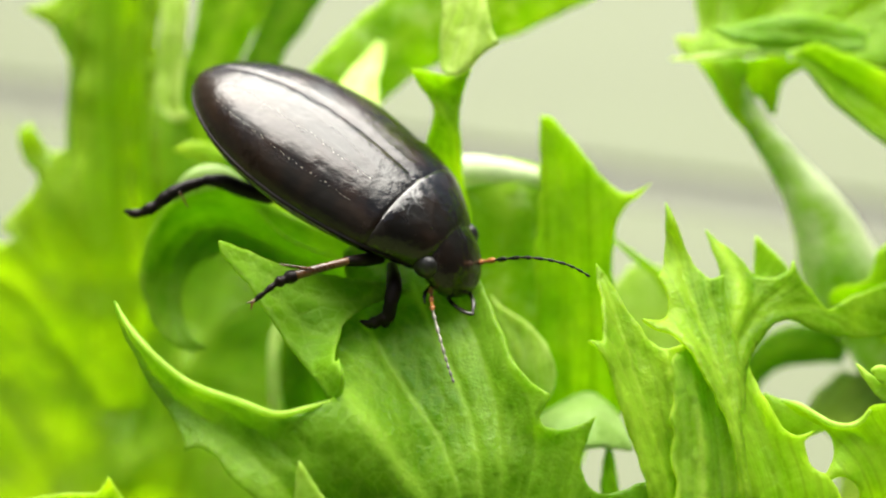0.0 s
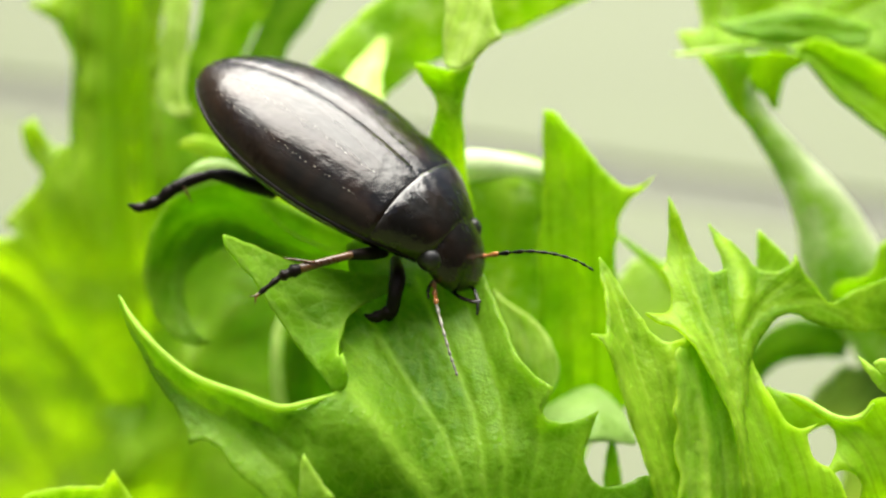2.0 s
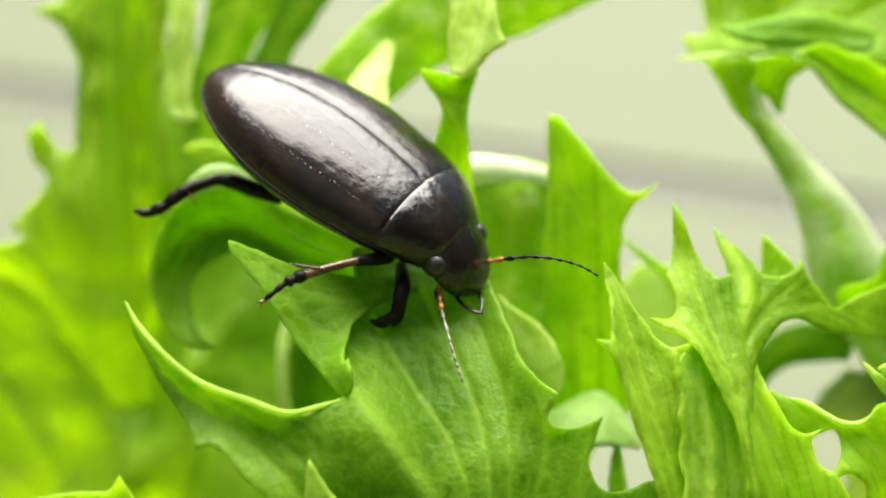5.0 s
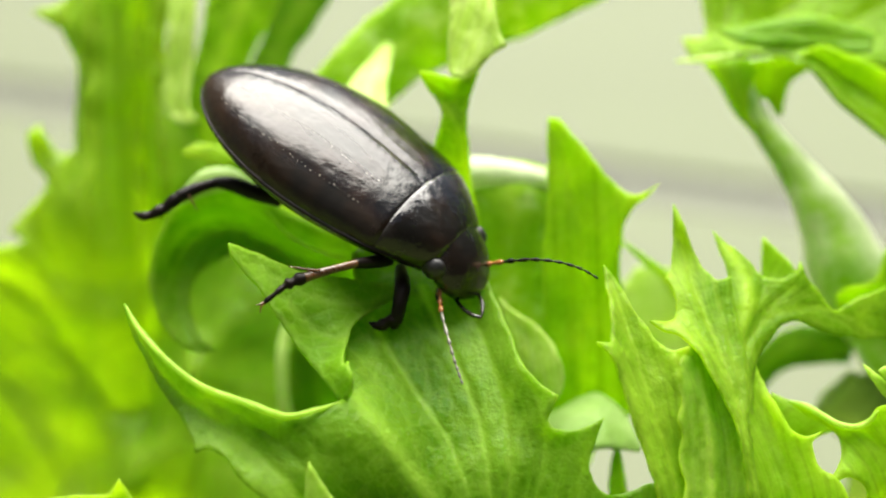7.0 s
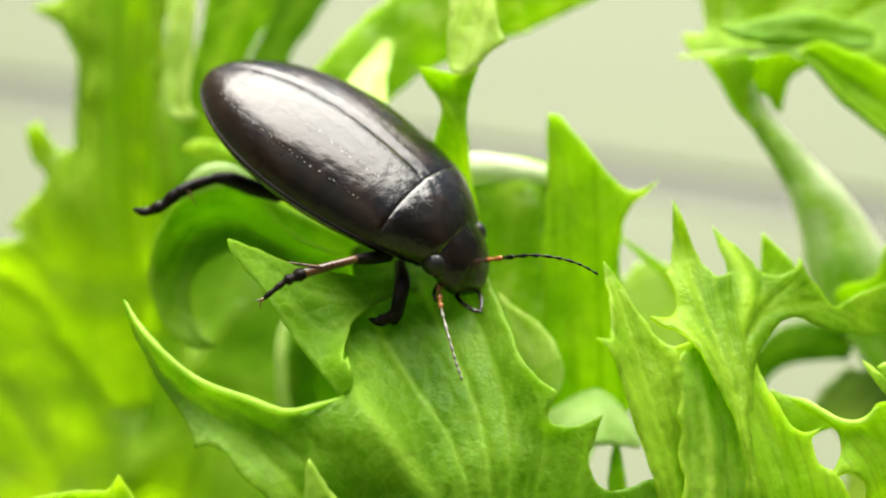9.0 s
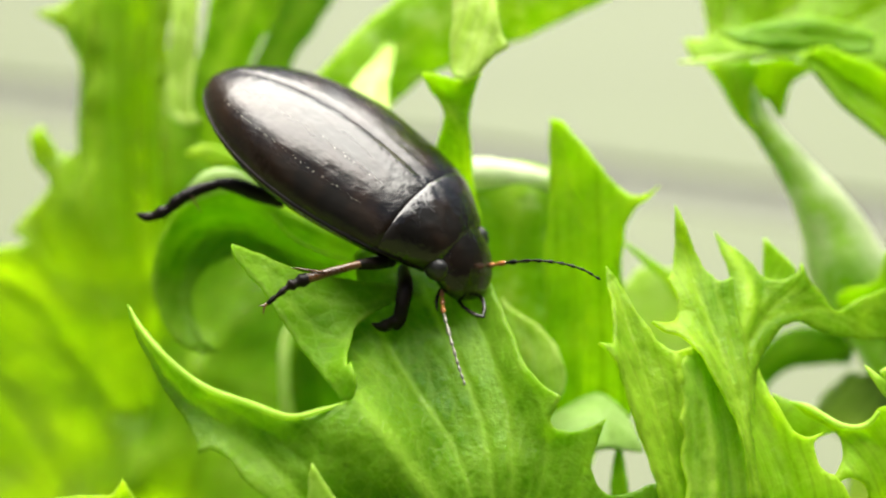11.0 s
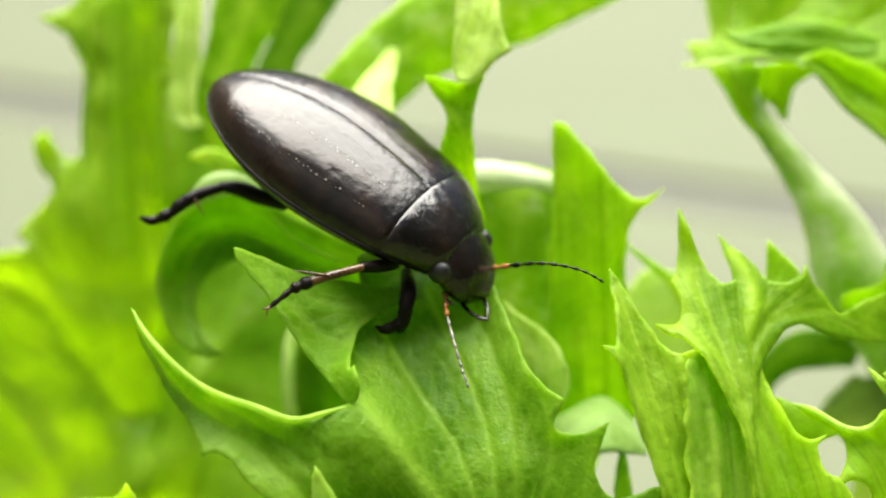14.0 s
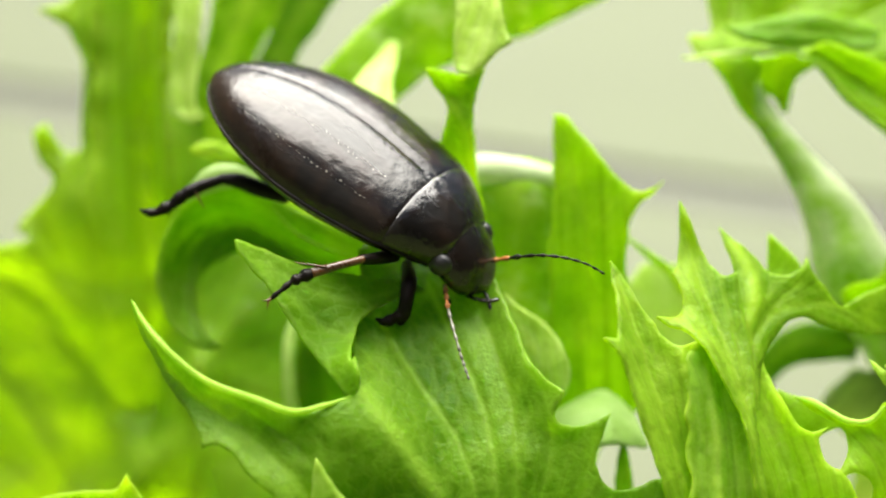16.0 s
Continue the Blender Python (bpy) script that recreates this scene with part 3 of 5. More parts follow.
inner = [(5.86, -29.34, 0), (11.10, -19.44, 5), (12.92, -16.08, 5.6), (12.45, -14.18, 5.2), (11.75, -14.17, 5.3), (10.98, -14.59, 5.5), (10.01, -14.81, 5.6), (9.14, -14.60, 5.7), (8.56, -14.01, 5.7), (8.28, -12.98, 5.8), (8.54, -11.94, 5.9), (9.22, -10.12, 6), (8.10, -10.68, 5.9), (6.92, -10.87, 5.7), (6.07, -10.77, 5.6), (5.75, -10.34, 5.8), (6.07, -9.57, 5.7), (6.48, -8.75, 5.6), (5.43, -8.16, 4.9), (4.60, -7.27, 4.2), (4.11, -6.46, 3.3), (3.73, -5.38, 2.4), (2.97, -3.46, 0.6), (2.45, -1.99, -1.4), (1.99, -0.17, -4), (0.90, 1.35, -6), (-2.88, 1.72, -5.5), (-6.51, -0.16, -2.6), (-6.08, -2.35, -1.4), (-5.49, -3.70, -0.4), (-6.31, -4.86, 1.2), (-6.59, -6.14, 2.6), (-6.31, -7.41, 4.6)]
sheet("blade", outer + inner, [
    ([(-8.08, -17.83, 6.4), (-9.23, -14.09, 8.9), (-11.57, -11.96, 8.7), (-13.98, -10.18, 8.1), (-16.27, -8.57, 7.3), (-18.10, -6.44, 6.4), (-19.17, -4.58, 6.1)], 0.5, -0.25, 0.75),
    ([(-5.37, -19.22, 6.2), (-7.92, -13.80, 8.6), (-9.93, -11.48, 8.5), (-12.27, -9.82, 8.4), (-15.01, -8.53, 7.9)], 0.3, -0.10, 0.25),
    # crest of a fold, no vein: its reflected sheen is painted pale
    ([(1.14, -24.01, 3), (-0.95, -15.85, 6), (-2.81, -12.88, 6.6), (-4.49, -10.48, 6.8), (-5.71, -9.01, 6.2)], 0.6, 0.3, 0.85),
    ([(1.86, -25.29, 2), (1.11, -15.25, 5.4), (-0.26, -11.60, 4.2), (-2.19, -8.93, 2.9), (-3.80, -6.53, 1.9), (-5.09, -4.46, 0.6)], 0.28, -0.22, 0.8),
    ([(2.57, -25.29, 2), (2.31, -14.91, 5.4), (1.83, -10.94, 3.9), (0.63, -7.59, 2.1), (-0.79, -4.82, 0.7), (-1.89, -2.35, -1.2)], 0.28, -0.22, 0.9),
    ([(3.28, -25.29, 2), (3.51, -14.57, 5.4), (3.39, -10.58, 4), (2.91, -7.90, 2.6), (1.89, -5.17, 0.7), (0.66, -2.35, -1.3)], 0.26, -0.2, 0.75),
    ([(3.98, -25.29, 2), (5.06, -15.28, 5.2), (5.76, -11.87, 5), (5.43, -9.13, 4.8), (4.09, -7.12, 3.8), (3.30, -5.13, 1.6)], 0.28, -0.15, 0.55),
    ([(5.05, -25.29, 2), (7.27, -15.91, 5.6), (7.93, -13.48, 5.9), (8.43, -11.42, 6)], 0.3, -0.12, 0.5),
], FROND_MID, leaf, 0.25, 0.30, 0.16, 1.0)
limb("rim", [(-6.72, -9.03, 7.5), (-7.95, -9.37, 8.2), (-9.71, -9.67, 9), (-11.85, -8.95, 9.2), (-14.87, -7.85, 8.9), (-17.30, -6.03, 8.2), (-18.89, -4.40, 7.1), (-19.63, -3.32, 6.2)], [0.08, 0.16, 0.2, 0.22, 0.2, 0.18, 0.15, 0.08], FROND_TIP, leaf, "pale rolled rim of the lobe", per=8, seg=10)
sheet("side_lobe", [(-13.68, 0.50, 4.4), (-12.96, 0.26, 3.8), (-11.80, -0.23, 3.2), (-10.12, -1.04, 2.4), (-8.06, -1.54, 1.6), (-5.62, -1.95, 0.6), (-2.97, -2.34, -1), (-2.07, -2.78, -1), (-3.84, -3.18, 0.4), (-5.22, -3.89, 1.6), (-6.15, -4.65, 3), (-6.48, -5.86, 4.6), (-6.51, -6.88, 6.4), (-6.21, -6.64, 7.6), (-5.91, -7.38, 7.6), (-5.92, -8.30, 7.4), (-6.28, -8.84, 7), (-6.77, -8.97, 6.6), (-7.24, -8.26, 6.2), (-8.07, -7.41, 5.6), (-9.72, -5.25, 5), (-10.78, -3.71, 4.8), (-11.83, -2.23, 4.6), (-12.87, -1.02, 4.6), (-13.52, -0.15, 4.6)], [
    ([(-3.50, -2.77, -0.4), (-6.27, -3.34, 2), (-8.68, -2.79, 2.8), (-11.08, -1.48, 3.4), (-13.28, 0.12, 4)], 0.25, -0.15, 0.5),
    ([(-5.56, -3.87, 2), (-6.85, -5.36, 4.2), (-8.26, -5.03, 3.8), (-10.37, -2.95, 3.6), (-12.41, -0.85, 4)], 0.3, -0.18, 0.4),
], FROND_MATTE, leaf, 0.25, 0.22, 0.12, 4.0)
sheet("small_lobe", [(-8.61, -14.00, 9.6), (-8.50, -12.83, 9.7), (-8.36, -12.29, 9.8), (-7.97, -12.86, 9.7), (-7.20, -14.08, 9.5), (-6.54, -14.85, 9.4), (-7.53, -15.51, 9.4), (-8.53, -15.18, 9.4)], [], FROND_TIP, leaf, 0.28, 0.06, 0.05, 3.0)
stalk(leaf, (2.33, -33.26, -2), side=3)

# -- low leaf at the open side
leaf = lettuce_leaf("lettuce leaf tip, bright green, below the beetle's leaf")
sheet("blade", [(-24.69, -14.80, 9.5), (-23.34, -14.39, 9.6), (-21.68, -14.18, 9.7), (-20.17, -14.26, 9.8), (-19.76, -13.82, 9.9), (-19.38, -13.22, 10), (-19.07, -13.98, 9.7), (-18.52, -14.83, 9.3), (-17.78, -16.40, 9), (-19.38, -22.39, 4), (-24.13, -29.62, -4), (-27.48, -29.62, -4), (-26.53, -19.25, 6)], [
    ([(-24.45, -27.28, -2), (-21.64, -19.15, 6.6), (-20.12, -15.37, 9.2), (-19.43, -13.56, 9.9)], 0.3, -0.15, 0.5),
], FROND_YOUNG, leaf, 0.4, 0.3, 0.2, 9.0)
stalk(leaf, (-22.5, -27.28, -3), side=-3)

# -- spiky leaf beside it
leaf = lettuce_leaf("spiky green lettuce leaf with long pointed teeth")
left = [(19.37, -25.74, 0), (14.20, -25.52, 1), (12.91, -17.73, 7), (12.36, -14.97, 7.4), (11.94, -13.31, 7.2), (11.49, -11.99, 7), (10.91, -10.32, 6.8), (10.43, -8.65, 6.5), (10.09, -7.48, 6.2), (9.76, -6.57, 6.1), (9.30, -5.97, 5.9), (8.73, -5.53, 5.8), (9.21, -5.59, 5.3), (9.71, -5.61, 4.8), (9.80, -4.67, 4.2), (9.79, -3.48, 3.6), (9.67, -2.21, 2.6), (9.58, -0.91, 1.6)]
right = [(10.36, -1.94, 2), (11.16, -3.33, 2.8), (11.97, -4.57, 3.4), (12.77, -5.65, 4), (13.56, -6.20, 4.1), (14.37, -5.92, 4.2), (16.08, -5.85, 1.6), (17.92, -6.94, 1.2), (18.70, -9.38, 1.8), (18.88, -12.81, 2.8), (19.26, -18.30, 3.6)]
sheet("blade", left + right, [
    ([(14.20, -19.23, 6.2), (12.62, -13.73, 6.6), (11.33, -9.71, 6), (10.20, -7.02, 5.4)], 0.22, -0.12, 0.5),
    ([(16.31, -25.74, 0), (14.26, -17.59, 5.8), (13.09, -12.49, 5.6), (12.13, -9.11, 5), (11.38, -6.42, 4), (10.63, -4.03, 2.8), (9.94, -1.94, 1.9)], 0.26, -0.24, 0.85),
    ([(16.85, -25.74, 0), (15.46, -18.13, 4.6), (14.45, -13.32, 4.4), (14.08, -10.53, 4.6), (13.86, -7.78, 4.4), (13.61, -6.58, 4.2)], 0.3, 0.45, 0.9),
    ([(17.57, -25.74, 0), (16.94, -17.89, 4), (16.71, -13.47, 3.2), (16.13, -10.04, 2.4), (15.46, -7.58, 2.2)], 0.4, -0.5, 0.9),
], FROND_FLECK, leaf, 0.24, 0.30, 0.22, 13.0)
sheet("heart_lobe", [(14.13, -6.48, 4.2), (15.58, -5.87, 2.6), (17.13, -7.54, 2.8), (17.98, -10.76, 4), (18.29, -14.60, 5.2), (18.66, -19.27, 6), (14.09, -19.09, 7), (13.87, -15.79, 6.4), (14.12, -14.13, 6.1), (13.75, -12.46, 5.8), (14.05, -11.29, 5.6), (13.73, -10.28, 5.4), (14.05, -9.11, 5.1), (13.74, -7.75, 4.8)], [
    ([(14.85, -18.51, 6.4), (14.63, -14.54, 5.6), (14.61, -11.18, 5), (14.50, -8.83, 4.3)], 0.2, -0.15, 0.6),
    ([(15.77, -18.51, 6.4), (15.73, -15.20, 5.8), (15.76, -12.22, 4.9), (15.56, -9.56, 3.9), (15.21, -7.52, 3.2)], 0.26, 0.35, 0.9),
    ([(17.16, -18.62, 5.8), (17.02, -14.62, 5), (16.80, -11.61, 4.2), (16.36, -8.92, 3.2)], 0.24, -0.25, 0.7),
], FROND_YOUNG, leaf, 0.24, 0.3, 0.3, 14.0)
sheet("side_lobe", [(14.41, 2.98, -2), (14.28, 1.29, -1.3), (14.23, -0.17, -0.6), (13.94, -1.25, 0), (13.57, -1.78, 0.6), (13.94, -2.31, 1.1), (14.16, -3.36, 1.6), (13.88, -4.23, 2.1), (13.30, -4.46, 2.5), (12.33, -4.37, 3), (13.20, -4.99, 3.3), (14.21, -5.33, 3.6), (14.93, -5.92, 4.2), (15.67, -7.13, 4.8), (16.49, -8.82, 5.3), (17.09, -10.25, 5.8), (17.44, -11.33, 6.2), (17.64, -13.39, 6.6), (18.12, -17.87, 6.2), (19.18, -17.97, 5.6), (18.43, -13.52, 5.6), (18.15, -10.69, 4.8), (18.32, -8.20, 3.4), (18.25, -6.15, 2.6), (18.03, -4.42, 1.8), (17.84, -3.03, 1), (17.73, -1.64, 0.6), (16.97, -1.93, 0.4), (16.15, -1.25, -0.1), (15.71, -0.39, -0.6), (15.17, 0.99, -0.6), (14.67, 2.29, -0.6)], [
    ([(17.11, -9.20, 4), (16.01, -6.12, 3.2), (14.72, -4.40, 2.4), (14.04, -3.01, 1.4)], 0.2, -0.12, 0.6),
    ([(18.95, -18.17, 4.4), (17.91, -12.47, 5.8), (17.33, -9.13, 4.8), (16.71, -6.47, 3.2), (15.90, -4.07, 1.6), (15.21, -1.61, 0.2), (14.67, 0.92, -1.2)], 0.2, -0.2, 0.9),
    ([(17.74, -10.55, 4.4), (17.59, -7.17, 3.2), (17.22, -5.11, 2.2), (16.88, -3.03, 1)], 0.2, -0.12, 0.5),
], FROND_FLECK, leaf, 0.24, 0.24, 0.18, 15.0)
sheet("side_lobe", [(17.16, 1.23, -3), (17.37, 0.19, -2.2), (17.76, -1.12, -1.4), (17.85, -2.71, -0.6), (17.83, -4.48, 0.4), (17.85, -6.58, 1.2), (18.00, -9.37, 2), (18.32, -12.48, 2.6), (19.13, -12.46, 2.8), (18.78, -10.04, 2.4), (18.88, -8.32, 1.8), (19.20, -7.15, 1.2), (19.70, -6.33, 0.6), (20.35, -5.50, 0), (21.07, -4.87, -0.4), (21.94, -4.56, -0.8), (22.88, -4.69, -1.3), (23.92, -5.16, -1.9), (25.05, -5.55, -2.4), (29.01, -5.82, -5), (32.64, -4.77, -7), (32.64, -1.33, -7), (29.01, -2.44, -5), (26.95, -3.05, -3.9), (25.06, -3.90, -2.8), (24.51, -3.42, -2.6), (23.65, -2.38, -2.4), (23.07, -1.65, -2.4), (22.73, -0.76, -2.4), (22.42, -1.39, -2.1), (21.77, -1.71, -1.8)] + [(20.90, -1.93, -1.8), (20.05, -1.64, -1.8), (19.54, -1.05, -2), (18.93, -0.32, -2.3), (18.08, 0.27, -2.5)], [
    ([(18.64, -11.41, 2.8), (18.25, -8.29, 2.2), (18.10, -5.86, 1.4), (18.73, -3.77, 0.2), (18.89, -1.99, -1.2), (17.97, 0.01, -2.5)], 0.5, 0.25, 0.95),
    ([(18.30, -7.25, 1.9), (19.12, -4.84, 0.4), (20.82, -3.44, -1), (22.25, -2.37, -1.8)], 0.25, -0.16, 0.6),
    ([(18.70, -5.87, 1.2), (20.33, -4.32, -0.3), (23.16, -3.65, -1.8), (26.09, -4.26, -3.4)], 0.25, -0.16, 0.5),
], FROND_FLECK, leaf, 0.26, 0.26, 0.2, 16.0)
sheet("side_lobe", [(20.95, 0.88, -6), (20.80, -0.56, -6), (20.88, -2.06, -5.4), (21.56, -2.81, -5), (22.77, -2.25, -5.4), (23.04, -1.24, -6), (21.98, -0.10, -6)], [], FROND, leaf, 0.3, 0.15, 0.1, 17.0)
sheet("small_lobe", [(10.45, -17.62, -6), (10.67, -14.58, -6), (11.02, -12.38, -6), (11.51, -14.21, -6), (12.04, -17.62, -6)], [], FROND, leaf, 0.3, 0.15, 0.1, 18.0)
stalk(leaf, (17.0, -28.5, -3), side=5)

# -- tall single blade behind
leaf = lettuce_leaf("tall pointed lettuce leaf, plain green, behind the antenna")
sheet("blade", [(6.67, 9.12, -8), (7.28, 9.00, -8), (7.93, 8.45, -7.9), (9.00, 7.14, -7.8), (9.96, 5.98, -7.8), (11.23, 4.52, -7.8), (12.30, 3.82, -7.7), (13.21, 3.93, -7.6), (14.13, 4.51, -7.6), (13.22, 3.55, -7.7), (12.55, 3.02, -7.9), (11.94, 2.06, -8), (11.70, 0.60, -8.3), (11.62, -1.34, -8.6), (12.07, -4.87, -9.6), (12.84, -10.45, -11), (12.11, -12.33, -12), (10.20, -14.23, -13), (9.71, -19.24, -17), (9.52, -23.92, -20), (7.82, -23.92, -20), (7.13, -12.13, -12), (6.34, -6.44, -9.8), (6.42, -3.29, -9.2), (6.23, -0.76, -8.6), (6.42, 1.37, -8.4), (6.64, 4.07, -8.2), (6.59, 6.76, -8)], [
    ([(8.67, -23.49, -20), (8.95, -12.17, -12.4), (9.36, -4.88, -10), (8.87, 1.37, -8.6), (7.87, 5.62, -8.2), (6.86, 8.69, -8)], 0.4, -0.3, 0.35),
], FROND, leaf, 0.42, 0.35, 0.3, 21.0)
sheet("side_lobe", [(3.17, -3.02, -6), (4.11, -3.96, -5.9), (5.43, -4.79, -5.7), (6.75, -6.14, -5.6), (7.42, -7.72, -5.5), (7.30, -9.68, -5.4), (6.18, -10.75, -5.6), (4.87, -9.64, -5.8), (3.93, -7.00, -6)], [
    ([(5.06, -10.03, -6), (5.60, -8.09, -5.4), (5.24, -6.22, -5.6), (3.93, -4.15, -6)], 0.3, -0.2, 0.4),
], FROND_PALE, leaf, 0.34, 0.2, 0.15, 22.0)
stalk(leaf, (7.5, -22.93, -20), side=2)

# -- curled ribbon leaf above the beetle
leaf = lettuce_leaf("narrow curled lettuce leaf with a pale cupped top")
sheet("blade", [(-2.07, 11.87, -4), (-1.17, 11.74, -3.8), (-0.24, 11.46, -3.6), (0.69, 11.37, -3.8), (1.85, 11.87, -4), (1.56, 11.07, -4.6), (1.30, 10.15, -4.8), (1.11, 9.04, -5), (1.08, 8.04, -5.2), (1.23, 6.54, -5.4), (1.35, 4.76, -6), (2.10, 0.60, -9), (2.18, -4.99, -13), (-0.23, -4.99, -13), (-0.82, 0.60, -9), (-1.38, 5.14, -6), (-1.18, 6.70, -5.4), (-0.95, 7.74, -5.2), (-0.69, 8.55, -5), (-0.58, 9.21, -4.8), (-1.06, 10.17, -4.6), (-1.66, 11.07, -4.6)], [
    ([(0.97, -4.17, -12.4), (0.14, 4.01, -6.2), (0.14, 7.35, -5), (0.33, 9.62, -5.2), (0.14, 11.09, -4.8)], 0.3, -0.2, 0.4),
    ([(1.13, 5.14, -6), (0.70, 7.35, -5), (0.13, 8.81, -4.4), (-0.61, 9.56, -4.4)], 0.25, 0.2, 0.7),
], FROND, leaf, 0.36, 0.2, 0.1, 24.0)
sheet("curled_top", [(-0.04, 18.94, -7), (2.83, 18.94, -7), (2.93, 16.43, -5.4), (3.15, 15.07, -5.1), (3.36, 14.27, -4.7), (3.73, 13.63, -4.4), (2.83, 13.07, -4.4), (2.19, 12.42, -4.3), (1.70, 11.82, -4.2), (0.88, 11.44, -4.2), (0.06, 11.67, -4.6), (-0.20, 12.66, -5.4), (-0.12, 14.24, -6), (-0.00, 16.59, -6.6)], [
    ([(2.06, 18.94, -7), (1.85, 16.10, -5.8), (1.08, 14.14, -5.2), (0.70, 11.82, -4.6)], 0.3, -0.2, 0.4),
    ([(2.86, 16.43, -5.4), (2.40, 14.89, -5.2), (2.01, 13.34, -4.8), (1.44, 11.87, -4.4)], 0.5, 0.35, 0.5),
], FROND_PALE, leaf, 0.34, 0.25, 0.15, 26.0)
stalk(leaf, (1.1, -5.2, -13), side=0)

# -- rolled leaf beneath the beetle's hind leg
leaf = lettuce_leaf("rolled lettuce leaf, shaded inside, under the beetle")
# the darker green carries the shade inside the roll
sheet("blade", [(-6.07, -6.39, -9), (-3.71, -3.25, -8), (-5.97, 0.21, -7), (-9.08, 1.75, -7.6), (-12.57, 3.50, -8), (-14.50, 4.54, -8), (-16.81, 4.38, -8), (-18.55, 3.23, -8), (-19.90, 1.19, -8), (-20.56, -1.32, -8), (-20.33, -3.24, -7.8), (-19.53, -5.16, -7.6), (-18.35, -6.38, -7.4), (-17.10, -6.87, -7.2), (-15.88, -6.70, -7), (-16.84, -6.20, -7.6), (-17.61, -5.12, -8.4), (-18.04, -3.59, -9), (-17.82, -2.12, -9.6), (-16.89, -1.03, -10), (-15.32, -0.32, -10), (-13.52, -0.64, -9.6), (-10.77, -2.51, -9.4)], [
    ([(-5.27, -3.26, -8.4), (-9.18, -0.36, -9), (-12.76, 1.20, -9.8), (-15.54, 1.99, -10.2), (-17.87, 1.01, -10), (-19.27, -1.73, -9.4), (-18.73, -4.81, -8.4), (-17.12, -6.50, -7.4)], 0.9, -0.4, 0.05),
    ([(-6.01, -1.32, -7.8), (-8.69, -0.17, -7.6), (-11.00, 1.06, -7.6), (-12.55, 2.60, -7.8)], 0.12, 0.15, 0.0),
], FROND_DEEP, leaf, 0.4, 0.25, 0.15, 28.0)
limb("rim", [(-13.71, 4.53, -7.8), (-15.22, 4.91, -7.6), (-16.57, 4.72, -7.6), (-17.72, 3.99, -7.6), (-18.49, 3.29, -7.6)], [0.4, 0.85, 0.9, 0.6, 0.2], LEAF_ARCH, leaf, per=8)
limb("vein", [(-12.47, 2.70, -7), (-11.02, 1.06, -7), (-9.03, -0.01, -7), (-6.54, -0.74, -6.8)], [0.05, 0.1, 0.1, 0.05], LEAF_DEEP, leaf, per=8, seg=6)
stalk(leaf, (-4.2, -12.88, -14), side=-1)

# -- big leaf at the back
leaf = lettuce_leaf("large frilled lettuce leaf, yellow-green, out of focus")
edge = [(-28.37, 21.49, -23), (-29.13, 19.25, -22.5), (-30.53, 18.58, -22), (-31.71, 18.18, -21), (-30.37, 17.28, -21.3), (-29.39, 16.48, -21.7), (-28.68, 15.39, -22), (-28.34, 14.02, -22), (-28.47, 10.58, -22), (-28.30, 7.48, -22), (-29.07, 7.21, -21.8), (-29.95, 7.45, -21.5), (-30.48, 8.46, -21.2), (-31.12, 9.56, -21), (-31.94, 8.89, -21.2), (-32.05, 7.87, -21.3), (-31.50, 6.47, -21.5), (-30.51, 5.49, -21.7), (-30.71, 4.55, -21.8), (-31.61, 3.61, -22), (-32.64, 2.83, -21.8), (-33.50, 1.54, -21.6), (-32.33, 0.77, -21.4), (-33.14, 0.47, -21.2), (-35.01, 0.26, -21), (-36.05, -1.90, -22.5), (-39.94, -8.03, -24), (-42.15, -20.47, -25.5)]
close_side = [(-38.64, -39.04, -28.8), (-21.47, -37.45, -23), (-7.44, -23.91, -20), (-4.05, -13.79, -20.5), (-6.69, -5.36, -22.5), (-11.17, -0.18, -24.5), (-16.04, 2.46, -25), (-17.42, 5.84, -22), (-19.00, 7.51, -21), (-19.21, 10.07, -21), (-21.13, 10.92, -21), (-21.46, 13.59, -22), (-21.63, 16.16, -22), (-21.28, 18.74, -22), (-21.43, 21.48, -23)]
sheet("blade", edge + close_side, [
    ([(-26.03, -38.67, -29.1), (-26.93, -25.11, -26.7), (-26.52, -11.58, -24.6), (-25.95, -1.87, -20.5), (-26.17, 5.71, -18.8), (-26.42, 13.24, -18.6), (-26.14, 20.59, -20)], 1.6, 0.9, 0.25),
    ([(-22.41, -36.86, -29.1), (-23.17, -16.07, -25.5), (-23.87, -1.92, -24), (-24.28, 8.08, -23.4), (-24.14, 14.62, -23.6), (-23.77, 21.21, -24)], 1.1, -1.0, 0.0),
    ([(-17.01, -32.87, -22), (-18.24, -15.62, -21.6), (-20.92, -1.90, -22.4), (-21.71, 6.60, -19.8), (-22.10, 13.42, -20.4), (-21.98, 20.74, -21)], 1.0, 0.8, 0.3),
    ([(-26.03, -12.43, -24.3), (-29.38, -7.14, -23.6), (-31.76, -3.63, -22.6), (-35.06, -1.46, -22)], 0.9, -0.8, 0.1),
    ([(-25.95, -5.32, -21.6), (-28.44, -1.03, -21.2), (-30.10, 1.96, -21), (-30.61, 5.79, -20.6)], 0.8, 0.5, 0.3),
    ([(-24.42, -18.32, -22.6), (-19.92, -9.60, -21.4), (-16.13, -5.34, -22), (-11.95, -1.92, -23.4)], 1.2, 0.8, 0.3),
    ([(-26.93, -25.11, -26.7), (-31.09, -16.93, -25.4), (-34.42, -11.57, -24.6), (-37.40, -8.92, -24.3)], 1.0, 0.8, 0.2),
], FROND_SOFT, leaf, 0.62, 0.9, 0.15, 31.0, fray=0.2, twigs=False)
